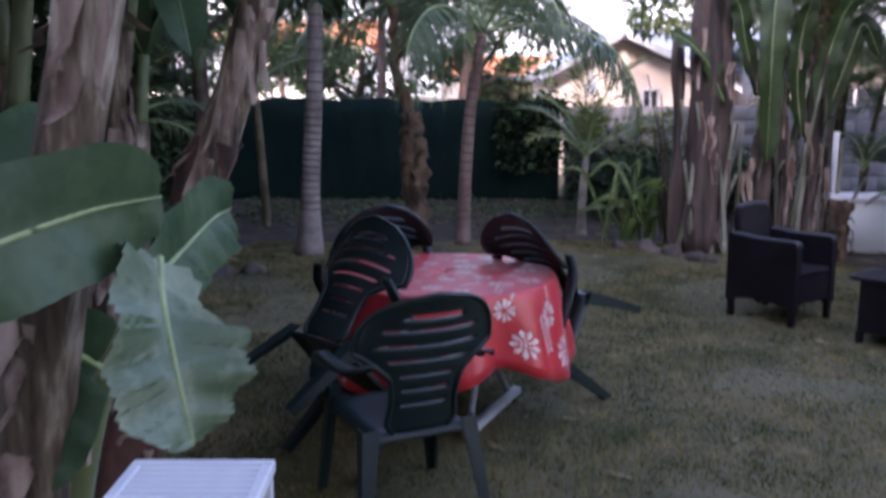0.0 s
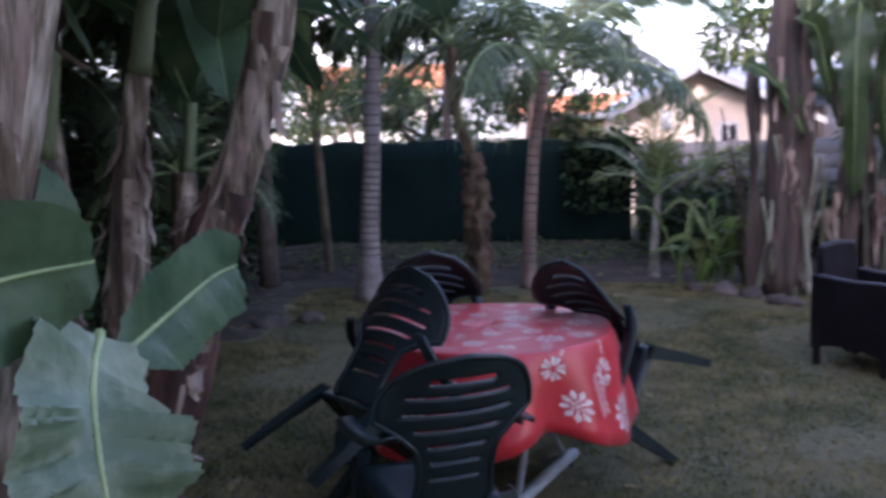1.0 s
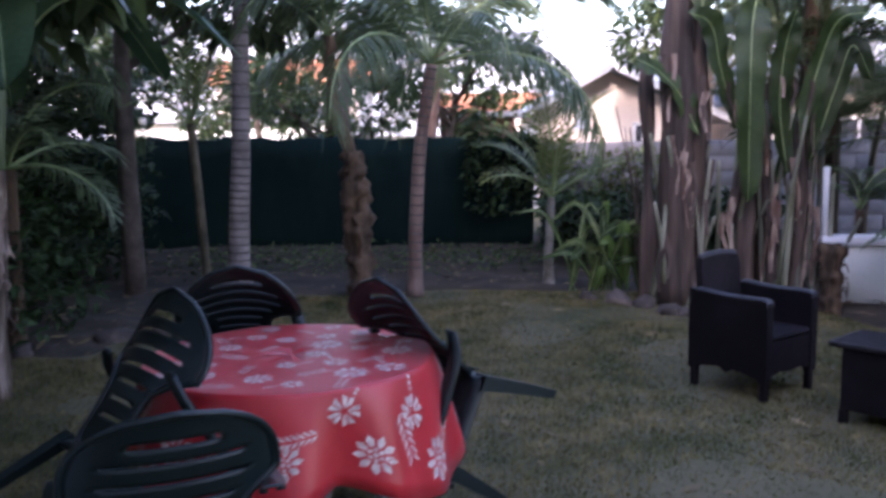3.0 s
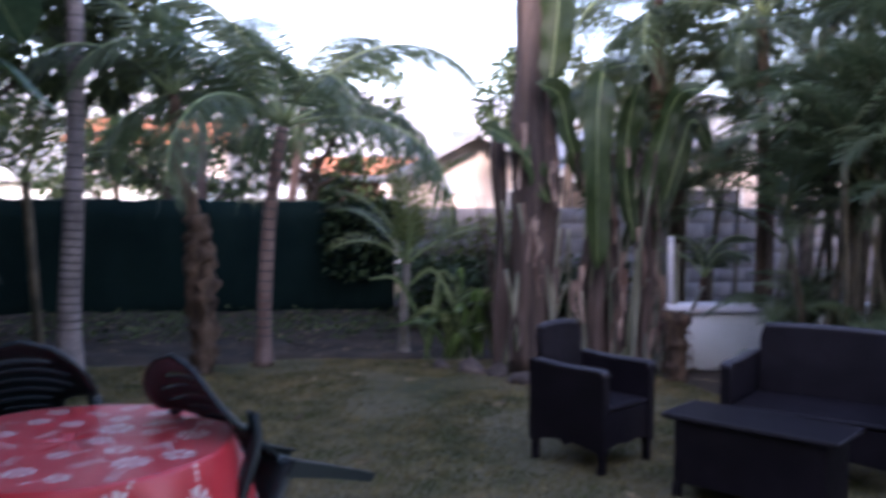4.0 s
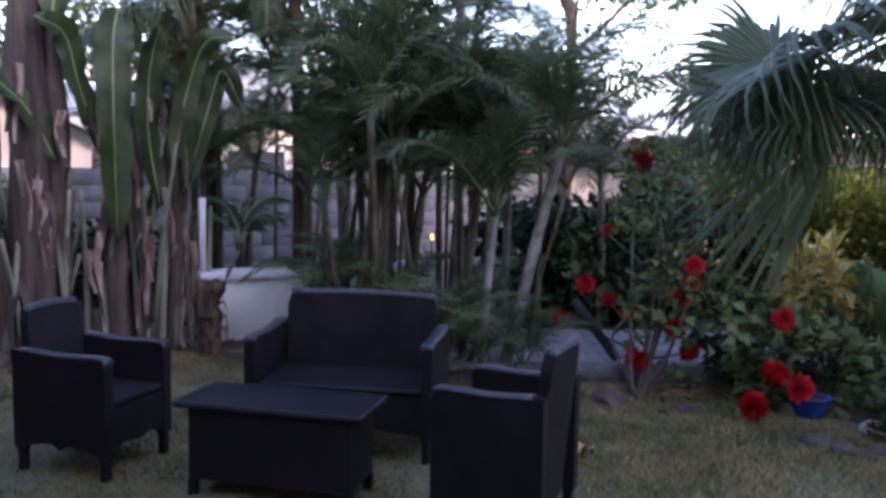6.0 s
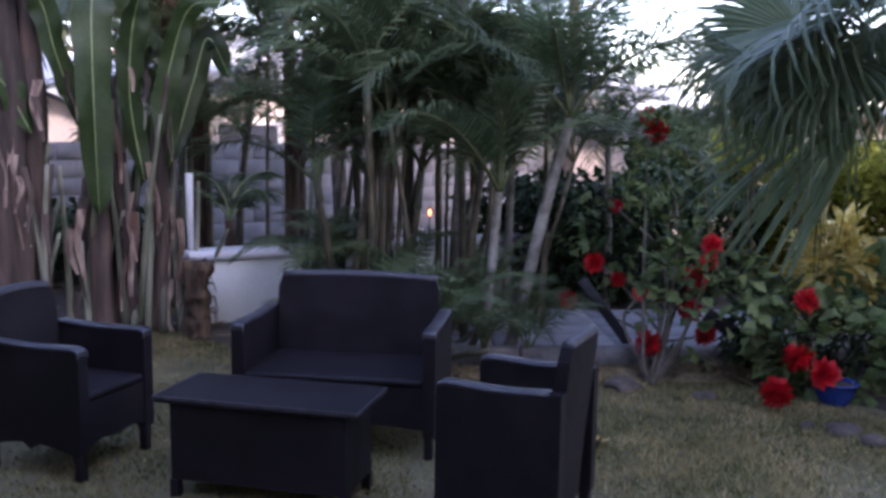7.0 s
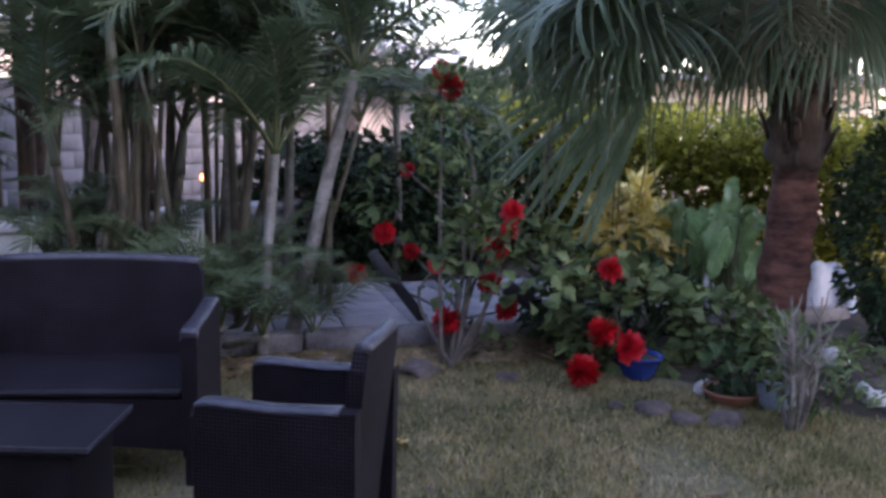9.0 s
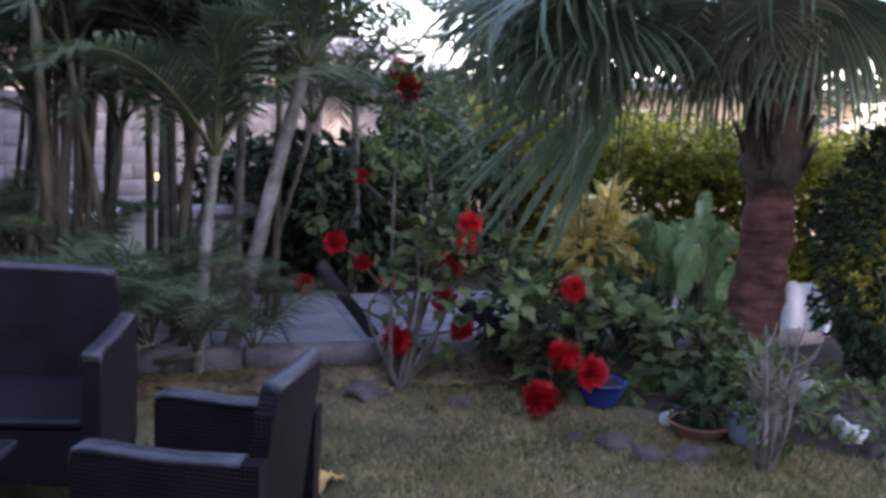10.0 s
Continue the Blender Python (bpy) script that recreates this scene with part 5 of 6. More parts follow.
# ---- areca clump behind the sofa ----
def areca(base, n, spread, heights, seed, lean=0.25, nf=4, size=(0.7, 1.15), up=(-0.1, 0.95), label="clump of areca palms with ringed canes and feathery leaves"):
    rng = random.Random(seed)
    ob = thing("areca_palm", pose(*base), label, "palm", "areca palms")
    for k in range(n):
        a, d = rng.uniform(0, 6.28), math.sqrt(rng.random())
        x, y = math.cos(a) * d * spread[0], math.sin(a) * d * spread[1]
        h = rng.uniform(*heights)
        lx, ly = x * lean + rng.uniform(-0.15, 0.15), y * lean + rng.uniform(-0.15, 0.1)
        r = rng.uniform(0.015, 0.031)
        P = spline([(x, y, 0), (x + lx * 0.3, y + ly * 0.3, h * 0.5), (x + lx, y + ly, h)], 14)
        V, F = tube(P, lambda s: r * (1.15 - 0.3 * s) * (1 + 0.04 * (int(s * 14) % 2)), 9)
        part("cane", Geo().add(V, F), M_CANE, ob)
        t = P[-1] - P[-2]
        part("crownshaft", Geo().add(*tube(spline([P[-1], P[-1] + t.normalized() * 0.15, P[-1] + t.normalized() * 0.32], 5), lambda s: r * 1.15 * (1 - 0.5 * s), 8)), M_PALESTALK, ob, "pale green crownshaft")
        put_fronds(ob, P[-1] + t.normalized() * 0.28, FR_ARECA, nf, rng, up, size, rng.random() * 6)
    return ob


areca((4.75, 7.75, 0), 8, (0.4, 0.3), (0.9, 2.0), 21, nf=4)
areca((5.2, 7.65, 0), 10, (0.5, 0.35), (0.9, 2.7), 22, nf=4)
areca((5.75, 7.35, 0), 6, (0.4, 0.3), (0.8, 1.7), 23, nf=4)
areca((5.5, 8.5, 0), 8, (0.6, 0.4), (1.2, 3.1), 24, nf=5)
areca((5.05, 7.15, 0), 8, (0.5, 0.15), (0.04, 0.2), 26, nf=4, size=(0.5, 0.72), up=(0.3, 0.9), label="low bushy areca shoots behind the sofa")
areca((5.3, 7.1, 0), 3, (0.2, 0.12), (0.1, 0.3), 25, nf=3, size=(0.45, 0.6), up=(0.3, 0.9), label="low bushy areca shoots beside the pale trunks")

palm("pale_trunk_palm", (5.5, 7.5, 0), [(0, 0, 0), (0.0, 0, 0.8), (-0.02, 0, 1.7), (-0.02, 0, 2.9)], 0.042, 0.038, M_PALECANE,
     "palm with pale blotched slender trunk", FR_BIG, 6, 31, lift=(0.0, 1.0), scale=(0.55, 0.75))
palm("pale_trunk_palm", (5.5, 6.9, 0), [(0, 0, 0), (0.1, -0.06, 0.5), (0.22, -0.12, 1.1), (0.35, -0.2, 1.7)], 0.05, 0.036, M_PALECANE,
     "leaning palm with pale blotched trunk", FR_ARECA, 8, 32, lift=(0.0, 1.1))
palm("pale_trunk_palm", (5.22, 6.8, 0), [(0, 0, 0), (0.03, 0, 0.5), (0.1, 0, 1.2)], 0.035, 0.028, M_PALECANE,
     "slim palm with pale cane", FR_ARECA, 6, 33, lift=(0.2, 1.1))
palm("tall_back_palm", (4.5, 10.4, 0), [(0, 0, 0), (0, 0, 1.5), (-0.1, 0, 3.0)], 0.08, 0.07, M_FIBRE,
     "tall palm with dark crown behind the clump", FR_BIG, 8, 35, lift=(-0.5, 1.0), scale=(0.9, 1.2))


areca((5.2, 8.3, 0), 4, (0.25, 0.15), (0.1, 0.3), 29, nf=4, size=(0.5, 0.7), label="low bushy areca shoots before the white wall")
areca((4.7, 10.5, 0), 7, (0.6, 0.35), (1.0, 2.9), 27, nf=5)
areca((4.15, 10.2, 0), 4, (0.3, 0.2), (1.1, 2.1), 28, nf=5)
palm("tall_back_palm", (5.5, 10.3, 0), [(0, 0, 0), (0, 0, 1.4), (0.1, 0, 2.4)], 0.08, 0.06, M_FIBRE,
     "tall palm with dark crown behind the clump", FR_BIG, 9, 36, lift=(-0.4, 1.0), scale=(0.8, 1.05))


palm("tall_back_palm", (5.0, 9.4, 0), [(0, 0, 0), (0, 0, 1.6), (-0.05, 0, 3.3)], 0.07, 0.055, M_FIBRE,
     "tall palm with dark crown behind the clump", FR_BIG, 8, 37, lift=(-0.4, 1.0), scale=(0.85, 1.1))
palm("tall_back_palm", (5.7, 8.9, 0), [(0, 0, 0), (0, 0, 1.6), (0.0, 0, 3.3)], 0.065, 0.05, M_FIBRE,
     "tall palm with dark crown behind the clump", FR_BIG, 7, 38, lift=(-0.3, 1.0), scale=(0.7, 0.95))
palm("tall_back_palm", (4.05, 10.0, 0), [(0, 0, 0), (0.05, 0, 1.7), (0.1, 0, 3.6)], 0.075, 0.06, M_FIBRE,
     "tall palm with dark crown behind the clump", FR_BIG, 8, 39, lift=(-0.6, 0.9), scale=(0.85, 1.1))
palm("young_palm", (4.42, 9.4, 0.03), [(0, 0, 0), (0.0, 0, 0.4), (0.0, 0, 0.8)], 0.05, 0.04, M_FIBRE,
     "young palm arching over the white wall", FR_SMALL, 6, 43, lift=(0.35, 1.1), scale=(0.7, 0.9))
palm("pale_trunk_palm", (6.5, 8.2, 0), [(0, 0, 0), (0.03, 0, 0.8), (0.05, 0, 1.75)], 0.04, 0.032, M_PALECANE,
     "slim palm with pale cane and drooping crown", FR_ARECA, 11, 45, lift=(-0.4, 0.9), scale=(0.9, 1.2))
palm("pale_trunk_palm", (7.3, 7.75, 0), [(0, 0, 0), (0.0, 0, 0.7), (-0.04, 0, 1.5)], 0.038, 0.03, M_PALECANE,
     "slim palm with pale cane and drooping crown", FR_ARECA, 9, 46, lift=(-0.5, 0.8), scale=(0.8, 1.05))
areca((5.0, 8.85, 0), 5, (0.3, 0.2), (0.9, 1.7), 30, nf=4)


# ---- broad trees beyond ----
def tree(base, h, crown, seed, n=4200, size=0.17, label="broadleaf tree with uneven dark crown", m=None):
    rng = random.Random(seed)
    ob = thing("garden_tree", pose(*base), label, "tree", "trees beyond the fence")
    P = spline([(0, 0, 0), (rng.uniform(-0.2, 0.2), 0, h * 0.4), (rng.uniform(-0.3, 0.3), 0, h * 0.75)], 12)
    part("trunk", Geo().add(*tube(P, lambda s: 0.11 * (1 - 0.6 * s), 10)), M_BRANCH, ob)
    for k in range(7):
        a, q = k * 2.4 + rng.random(), rng.randrange(5, 12)
        e = P[q] + Vector((math.cos(a) * crown * rng.uniform(0.5, 0.9), math.sin(a) * crown * rng.uniform(0.4, 0.8), rng.uniform(0.1, h * 0.4)))
        part("limb", Geo().add(*tube(spline([P[q], P[q].lerp(e, 0.5) + Vector((0, 0, -0.08)), e], 8), lambda s: 0.045 * (1 - 0.85 * s), 6)), M_BRANCH, ob)
        g = leaves(n // 7, blob(e.x, e.y, e.z, crown * rng.uniform(0.35, 0.6), crown * rng.uniform(0.3, 0.5), crown * rng.uniform(0.25, 0.42), 0.6), size, rng)
        part("foliage", g, m or M_TREELEAF, ob, smooth=False)
    return ob


tree((-5.2, 14.4, 0), 3.6, 1.7, 1)
tree((-1.6, 15.2, 0), 3.0, 1.3, 2, 2100)
tree((0.6, 14.6, 0), 2.9, 1.3, 3, 2100)
tree((-3.2, 19, 0), 3.0, 1.9, 4, 3000)
tree((4.5, 15.2, 0), 4.6, 1.4, 5, 2600)
tree((8.6, 13.0, 0), 2.9, 1.4, 6, 3000)
tree((9.5, 10.9, 0), 7.6, 2.3, 15, 5200, 0.14, label="tall tree with high open crown beyond the paved strip")
tree((6.7, 11.6, 0), 5.0, 1.7, 13, 3000, 0.14, label="tall tree with small dark leaves behind the palms")
tree((11.6, 10.2, 0), 1.9, 0.9, 7, 1800)
tree((13.0, 4.6, 0), 4.0, 1.8, 8, 3200)
tree((-7.0, 10.2, 0), 3.8, 2.0, 9, 5000, label="dense dark tree at the garden's edge")
tree((-6.4, 6.0, 0), 3.6, 2.0, 10, 5000, label="dense dark tree at the garden's edge")
for k, (x, lean) in enumerate(((-0.95, 0.05), (0.1, 0.35))):
    palm("trunk_over_fence", (x, 13.6, 0), [(0, 0, 0), (lean * 0.4, 0, 1.2), (lean, 0, 2.8)], 0.075, 0.06, M_THIN, "palm with reddish trunk beyond the fence", FR_BIG, 8, 40 + k, lift=(-0.3, 0.9))

# high crowns added to darken the left side of the garden
tree((-3.7, 5.6, 0), 5.4, 2.7, 11, 9000, 0.3, label="tall spreading tree added to shade the banana plants, crown out of view")
tree((-2.6, 9.8, 0), 5.6, 2.0, 12, 5000, 0.26, label="tall spreading tree added to shade the fence")

# hedges
def hedge(name, b, n, size, m, label, seed):
    return solid(name, leaves(n, hedge_box(*b), size, random.Random(seed)), m, label, "hedge", kind="stuff", smooth=False)


hedge("yellow_hedge", (9.3, 10.9, 4.3, 8.4, 0.0, 1.5), 34000, 0.09, M_HEDGE, "yellow-green clipped hedge in bright leaf", 1)
hedge("dark_bank", (1.7, 4.4, 11.0, 12.6, 0.0, 0.8), 3500, 0.14, M_DARKLEAF, "low dark shrubs before the block wall", 2)
hedge("dark_bank", (6.9, 9.6, 7.6, 9.6, 0.0, 1.15), 7500, 0.15, M_DARKLEAF, "dark shrubs behind the paved strip", 3)
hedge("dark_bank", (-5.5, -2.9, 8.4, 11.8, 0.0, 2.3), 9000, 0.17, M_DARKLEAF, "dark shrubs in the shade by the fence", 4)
# mostly unseen thicket, added to hold back sky light from the left
hedge("dark_bank", (-6.2, -4.4, -1.0, 8.6, 0.0, 3.5), 9500, 0.26, M_DARKLEAF, "tall dark thicket added to block light from the garden side", 8)
hedge("bed_cover", (-2.6, 1.8, 10.6, 12.3, 0.02, 0.22), 2200, 0.07, M_SHRUB, "low ground cover under the fence", 5)


hedge("fence_creeper", (0.75, 1.75, 12.3, 12.45, 0.6, 1.6), 700, 0.13, M_DARKLEAF, "dark creeper hanging over the fence end", 6)
hedge("wall_shrub", (1.7, 3.2, 12.2, 12.7, 0.3, 1.3), 900, 0.12, M_SHRUB, "loose shrub before the block wall", 7)


# ---- fan palm ----
rng = random.Random(77)
fan = thing("fan_palm", pose(7.88, 4.85, 0), "fan palm with thick red-brown trunk and drooping leaves", "palm")
P = spline([(0, 0, 0), (-0.01, -0.09, 0.4), (-0.03, -0.13, 1.1), (-0.06, -0.13, 1.5), (-0.06, -0.13, 2.8)], 104)
V, F = tube(P[:67], lambda s: 0.165 * (1.12 - 0.34 * s), 48)
V = [v + Vector((noise.noise(v * 9), noise.noise(v * 9 + Vector((4, 0, 0))), 0)) * 0.022 + Vector((noise.noise(v * 34), noise.noise(v * 34 + Vector((4, 0, 0))), noise.noise(v * 34 + Vector((0, 7, 0))))) * 0.014 for v in V]
part("trunk", Geo().add(V, F), M_FANBARK, fan, "rough red-brown trunk")
V, F = tube(P[56:], lambda s: 0.158 + 0.035 * math.sin(min(1, s * 3) * 3.14) + 0.03 * s, 16)
V = [v + Vector((noise.noise(v * 8), noise.noise(v * 8 + Vector((4, 0, 0))), 0)) * 0.06 for v in V]
part("leaf_base_boss", Geo().add(V, F), M_FIBRE, fan, "dark fibrous old leaf bases")
for k in range(60):
    a, z = rng.uniform(0, 6.28), rng.uniform(1.22, 2.45)
    d = Vector((math.cos(a), math.sin(a), 0))
    q = Vector((-0.06, -0.13, z)) + d * 0.15
    part("old_stub", Geo().add(*tube([q, q + d * 0.04 + Vector((0, 0, 0.08)), q + d * rng.uniform(0.04, 0.1) + Vector((0, 0, rng.uniform(0.1, 0.2)))], lambda s: 0.03 * (1 - 0.6 * s), 5)), M_FIBRE, fan)
FANS = [fan_leaf(1.25, 46, random.Random(k), 3.9, 0.42, 0.95).mesh("blade", M_FAN, False) for k in range(3)]
DRY = [fan_leaf(0.8, 30, random.Random(k + 9), 3.2, 0.35, 1.2).mesh("blade", M_FANDRY, False) for k in range(2)]
C = Vector((-0.06, -0.13, 2.58))


def fan_frond(az, el, plen, pitch, roll, me, scale=1.0):
    d = Vector((math.cos(az) * math.cos(el), math.sin(az) * math.cos(el), math.sin(el)))
    hub = C + d * plen + Vector((0, 0, -0.18 * plen))
    f = part("petiole", Geo().add(*tube(spline([C, C + d * plen * 0.5 + Vector((0, 0, 0.02)), hub], 8), lambda s: 0.018 * (1 - 0.4 * s), 6)), M_BANGREEN, fan)
    m = Matrix.Translation(hub) @ Euler((roll, pitch, az)).to_matrix().to_4x4() @ Matrix.Scale(scale, 4)
    link("blade", me, f, m=m)


for k, (az, el, pl, pit, rol) in enumerate((
        (2.35, -0.22, 1.1, 0.45, -0.5), (2.12, 0.05, 1.2, 0.3, -0.25), (2.65, 0.0, 1.15, 0.45, 0.3), (3.3, 0.35, 0.8, 0.3, 0.2), (1.7, -0.1, 0.9, 0.5, -0.3),
        (3.9, 0.5, 0.9, 0.3, 0.3), (4.6, 0.4, 0.9, 0.3, 0.1), (5.3, 0.2, 0.9, 0.6, 0.2), (0.2, 0.1, 0.9, 0.6, 0.0), (1.0, 0.3, 0.9, 0.4, 0.1), (3.0, 0.7, 0.7, -0.1, 0.0), (4.9, 0.8, 0.7, 0.0, 0.2), (1.9, 0.75, 0.8, -0.2, 0.1))):
    fan_frond(az, el, pl, pit, rol, FANS[k % 3], 0.9 + 0.15 * ((k * 7) % 3))


def hung_fan(hub, way, face, R, spread, seed, hang=0.9):
    """A fan leaf at a hub, its fingers along way, its face towards face."""
    h, x = Vector(hub) - fan.matrix_basis.translation, Vector(way).normalized()
    z = (Vector(face) - x * Vector(face).dot(x)).normalized()
    y = z.cross(x)
    f = part("petiole", Geo().add(*tube(spline([C, C.lerp(h, 0.5) + Vector((0, 0, 0.12)), h], 10), lambda s: 0.018 * (1 - 0.4 * s), 6)), M_BANGREEN, fan)
    m = Matrix(((x.x, y.x, z.x, h.x), (x.y, y.y, z.y, h.y), (x.z, y.z, z.z, h.z), (0, 0, 0, 1)))
    link("blade", fan_leaf(R, int(13 * spread), random.Random(seed), spread, 0.52, hang, (-x.z, -y.z, -z.z)).mesh("blade", M_FAN, False), f, m=m)


hung_fan((7.35, 5.35, 2.03), (-0.12, 0.85, -0.55), (-0.8, -0.45, 0.4), 1.8, 1.5, 1, 0.22)
hung_fan((7.2, 5.85, 2.3), (-0.3, 0.45, -0.5), (-0.75, -0.5, 0.35), 1.05, 3.6, 2, 0.7)
hung_fan((7.4, 5.15, 2.25), (-0.2, 0.2, -0.9), (-0.8, -0.5, 0.3), 0.85, 3.0, 3)
hung_fan((7.35, 6.0, 2.3), (-0.45, 0.7, 0.1), (-0.6, -0.35, 0.7), 1.1, 3.6, 4)
hung_fan((7.5, 4.45, 2.3), (-0.1, -0.5, -0.6), (-0.8, -0.4, 0.35), 0.9, 3.4, 5)
hung_fan((7.45, 4.85, 2.2), (-0.3, -0.05, -0.9), (-0.85, -0.4, 0.3), 0.75, 3.0, 7)
hung_fan((7.7, 5.05, 2.1), (-0.3, 0.4, -0.8), (-0.8, -0.4, 0.3), 0.7, 2.6, 8)
for k in range(34):
    y0 = rng.uniform(5.3, 7.0)
    q = Vector((rng.uniform(7.0, 7.35), y0, 1.95 - 0.42 * (y0 - 5.3) + rng.uniform(-0.5, -0.05))) - fan.matrix_basis.translation
    l, sw = rng.uniform(0.3, 0.75), rng.uniform(-0.12, 0.12)
    G = Geo()
    for j in range(7):
        u = j / 6
        for e in (-1, 1):
            G.v.append((q.x + 0.02 * math.sin(5 * u + k), q.y + e * 0.009 * (1 - 0.8 * u) + sw * u * u, q.z - l * u))
    G.f = [(j * 2, j * 2 + 1, j * 2 + 3, j * 2 + 2) for j in range(6)]
    part("hanging_thread", G, M_FANDRY if k % 3 else M_FAN, fan, "thin dry strip hanging from a leaf", False)
for k in range(7):
    fan_frond(k * 0.95 + 0.3, -0.55, 0.55, 1.15, 0.2, DRY[k % 2], 0.85)


# ---- flowering shrub and border plants ----
def flower(p, r, seed, label="scarlet rosette flower head"):
    rng2 = random.Random(seed)
    G = Geo()
    for layer, (n, rr, el) in enumerate(((7, 0.85, -1.1), (12, 0.92, -0.65), (15, 1.0, -0.2), (15, 1.0, 0.2), (13, 0.97, 0.6), (10, 0.92, 0.95), (6, 0.86, 1.3))):
        for k in range(n):
            a = 6.28 * k / n + layer * 0.3 + rng2.uniform(-0.15, 0.15)
            e = el + rng2.uniform(-0.25, 0.25)
            d = Vector((math.cos(a) * math.cos(e), math.sin(a) * math.cos(e), math.sin(e)))
            s = d.cross(Vector((0, 0, 1))).normalized()
            l = r * rr * rng2.uniform(0.85, 1.15)
            w = s * l * 0.28
            up = s.cross(d)
            G.add([d * 0.0, d * l * 0.55 + w + up * 0.01, d * l - up * l * 0.12, d * l * 0.55 - w + up * 0.01], [(0, 1, 2), (0, 2, 3)])
    # the heads look towards the open lawn
    return G.mesh("flower_head", M_RED, False)


FLOWERS = [flower(None, 1.0, k) for k in range(3)]
shrub = thing("red_flower_shrub", pose(5.95, 5.95, 0), "tall shrub with big scarlet flower heads and twisted stems", "shrub", "red flower shrubs")
low = thing("red_flower_shrub", pose(6.45, 5.25, 0), "low shrub with big scarlet flower heads by the blue pot", "shrub", "red flower shrubs")
HEADS = [(shrub, 5.97, 6.01, 0.24, 0.105), (shrub, 6.2, 6.78, 0.66, 0.085), (shrub, 6.2, 7.06, 0.35, 0.09), (shrub, 6.2, 6.22, 1.62, 0.09), (shrub, 6.2, 6.3, 1.72, 0.075), (shrub, 6.2, 5.83, 0.68, 0.1),
         (shrub, 6.2, 5.72, 0.91, 0.075), (shrub, 6.2, 5.74, 0.80, 0.07), (shrub, 6.2, 5.87, 0.46, 0.085), (shrub, 6.2, 5.74, 0.32, 0.085), (shrub, 6.2, 6.53, 0.57, 0.065), (shrub, 6.2, 6.31, 0.51, 0.06),
         (shrub, 6.2, 6.58, 1.09, 0.065), (low, 6.05, 5.09, 0.12, 0.105), (low, 6.3, 5.13, 0.29, 0.11), (low, 6.4, 5.02, 0.20, 0.1), (low, 6.5, 5.23, 0.60, 0.085)]
for k, (owner, x, y, z, r) in enumerate(HEADS):
    b = owner.matrix_basis.translation
    p = Vector((x, y, z)) - b
    o = link("flower_head", FLOWERS[k % 3], owner, m=Matrix.Translation(p) @ Euler((-0.55, -0.75, k * 1.3)).to_matrix().to_4x4() @ Matrix.Scale(r, 4))
    root = Vector((rng.uniform(-0.08, 0.08), rng.uniform(-0.08, 0.08), 0))
    mid = Vector((p.x * 0.35 + rng.uniform(-0.16, 0.16) + 0.1, p.y * 0.35 + rng.uniform(-0.08, 0.24), p.z * rng.uniform(0.4, 0.7)))
    part("stem", Geo().add(*tube(spline([root, mid, p + Vector((0.02, 0.02, -0.01))], 10), lambda s: 0.016 * (1 - 0.6 * s), 6)), M_STEM, owner)
part("foliage", leaves(330, blob(0.32, -0.1, 0.55, 0.32, 0.5, 0.42, 0.7), 0.1, random.Random(5), 0.5, 0.75), M_SHRUB, shrub, smooth=False)
part("foliage", leaves(170, blob(0.2, 0.35, 0.85, 0.35, 0.7, 0.4, 0.8), 0.09, random.Random(6), 0.5, 0.7), M_SHRUB, shrub, smooth=False)
part("foliage", leaves(150, blob(0.05, 0.1, 1.45, 0.2, 0.25, 0.3, 0.8), 0.08, random.Random(7), 0.5, 0.6), M_SHRUB, shrub, smooth=False)
part("foliage", leaves(430, blob(0.25, 0.0, 0.28, 0.35, 0.45, 0.3, 0.6), 0.105, random.Random(8), 0.5, 0.85), M_SHRUB, low, smooth=False)


def leafy(name, base, n, r, size, m, label, seed, cat="plant", aspect=0.5):
    ob = thing(name, pose(*base), label, cat)
    rng2 = random.Random(seed)
    for k in range(6):
        e = Vector((rng2.uniform(-r[0], r[0]) * 0.6, rng2.uniform(-r[1], r[1]) * 0.6, r[2] * rng2.uniform(0.7, 1.6)))
        part("stem", Geo().add(*tube(spline([(0, 0, 0), tuple(e * 0.5 + Vector((0.03, 0, 0.02))), tuple(e)], 6), lambda s: 0.01 * (1 - 0.6 * s), 5)), M_BANGREEN, ob)
    part("foliage", leaves(n, blob(0, 0, r[2], r[0], r[1], r[2], 0.5), size, rng2, 0.5, aspect), m, ob, smooth=False)
    return ob


leafy("border_shrub", (7.1, 4.75, 0), 520, (0.33, 0.33, 0.22), 0.1, M_SHRUB, "bushy dark green border plant", 1, aspect=0.7)
leafy("border_shrub", (7.3, 5.35, 0), 550, (0.3, 0.35, 0.24), 0.13, M_DARKLEAF, "bushy dark green border plant", 2, aspect=0.3)
leafy("border_shrub", (6.85, 5.65, 0), 380, (0.3, 0.35, 0.3), 0.14, M_DARKLEAF, "dark strappy border plant", 3, aspect=0.22)
leafy("yellow_croton", (8.1, 6.03, 0.05), 260, (0.18, 0.24, 0.42), 0.27, M_YELLOW, "bright yellow variegated croton", 4, aspect=0.3)
leafy("pale_ground_cover", (7.2, 3.75, 0), 500, (0.4, 0.5, 0.12), 0.06, M_SHRUB, "low pale-leaved ground cover", 6, aspect=0.5)
leafy("column_ficus", (8.35, 3.95, 0), 6500, (0.55, 0.62, 0.85), 0.075, M_DARKLEAF, "dense dark clipped ficus column", 7, "shrub", 0.55)

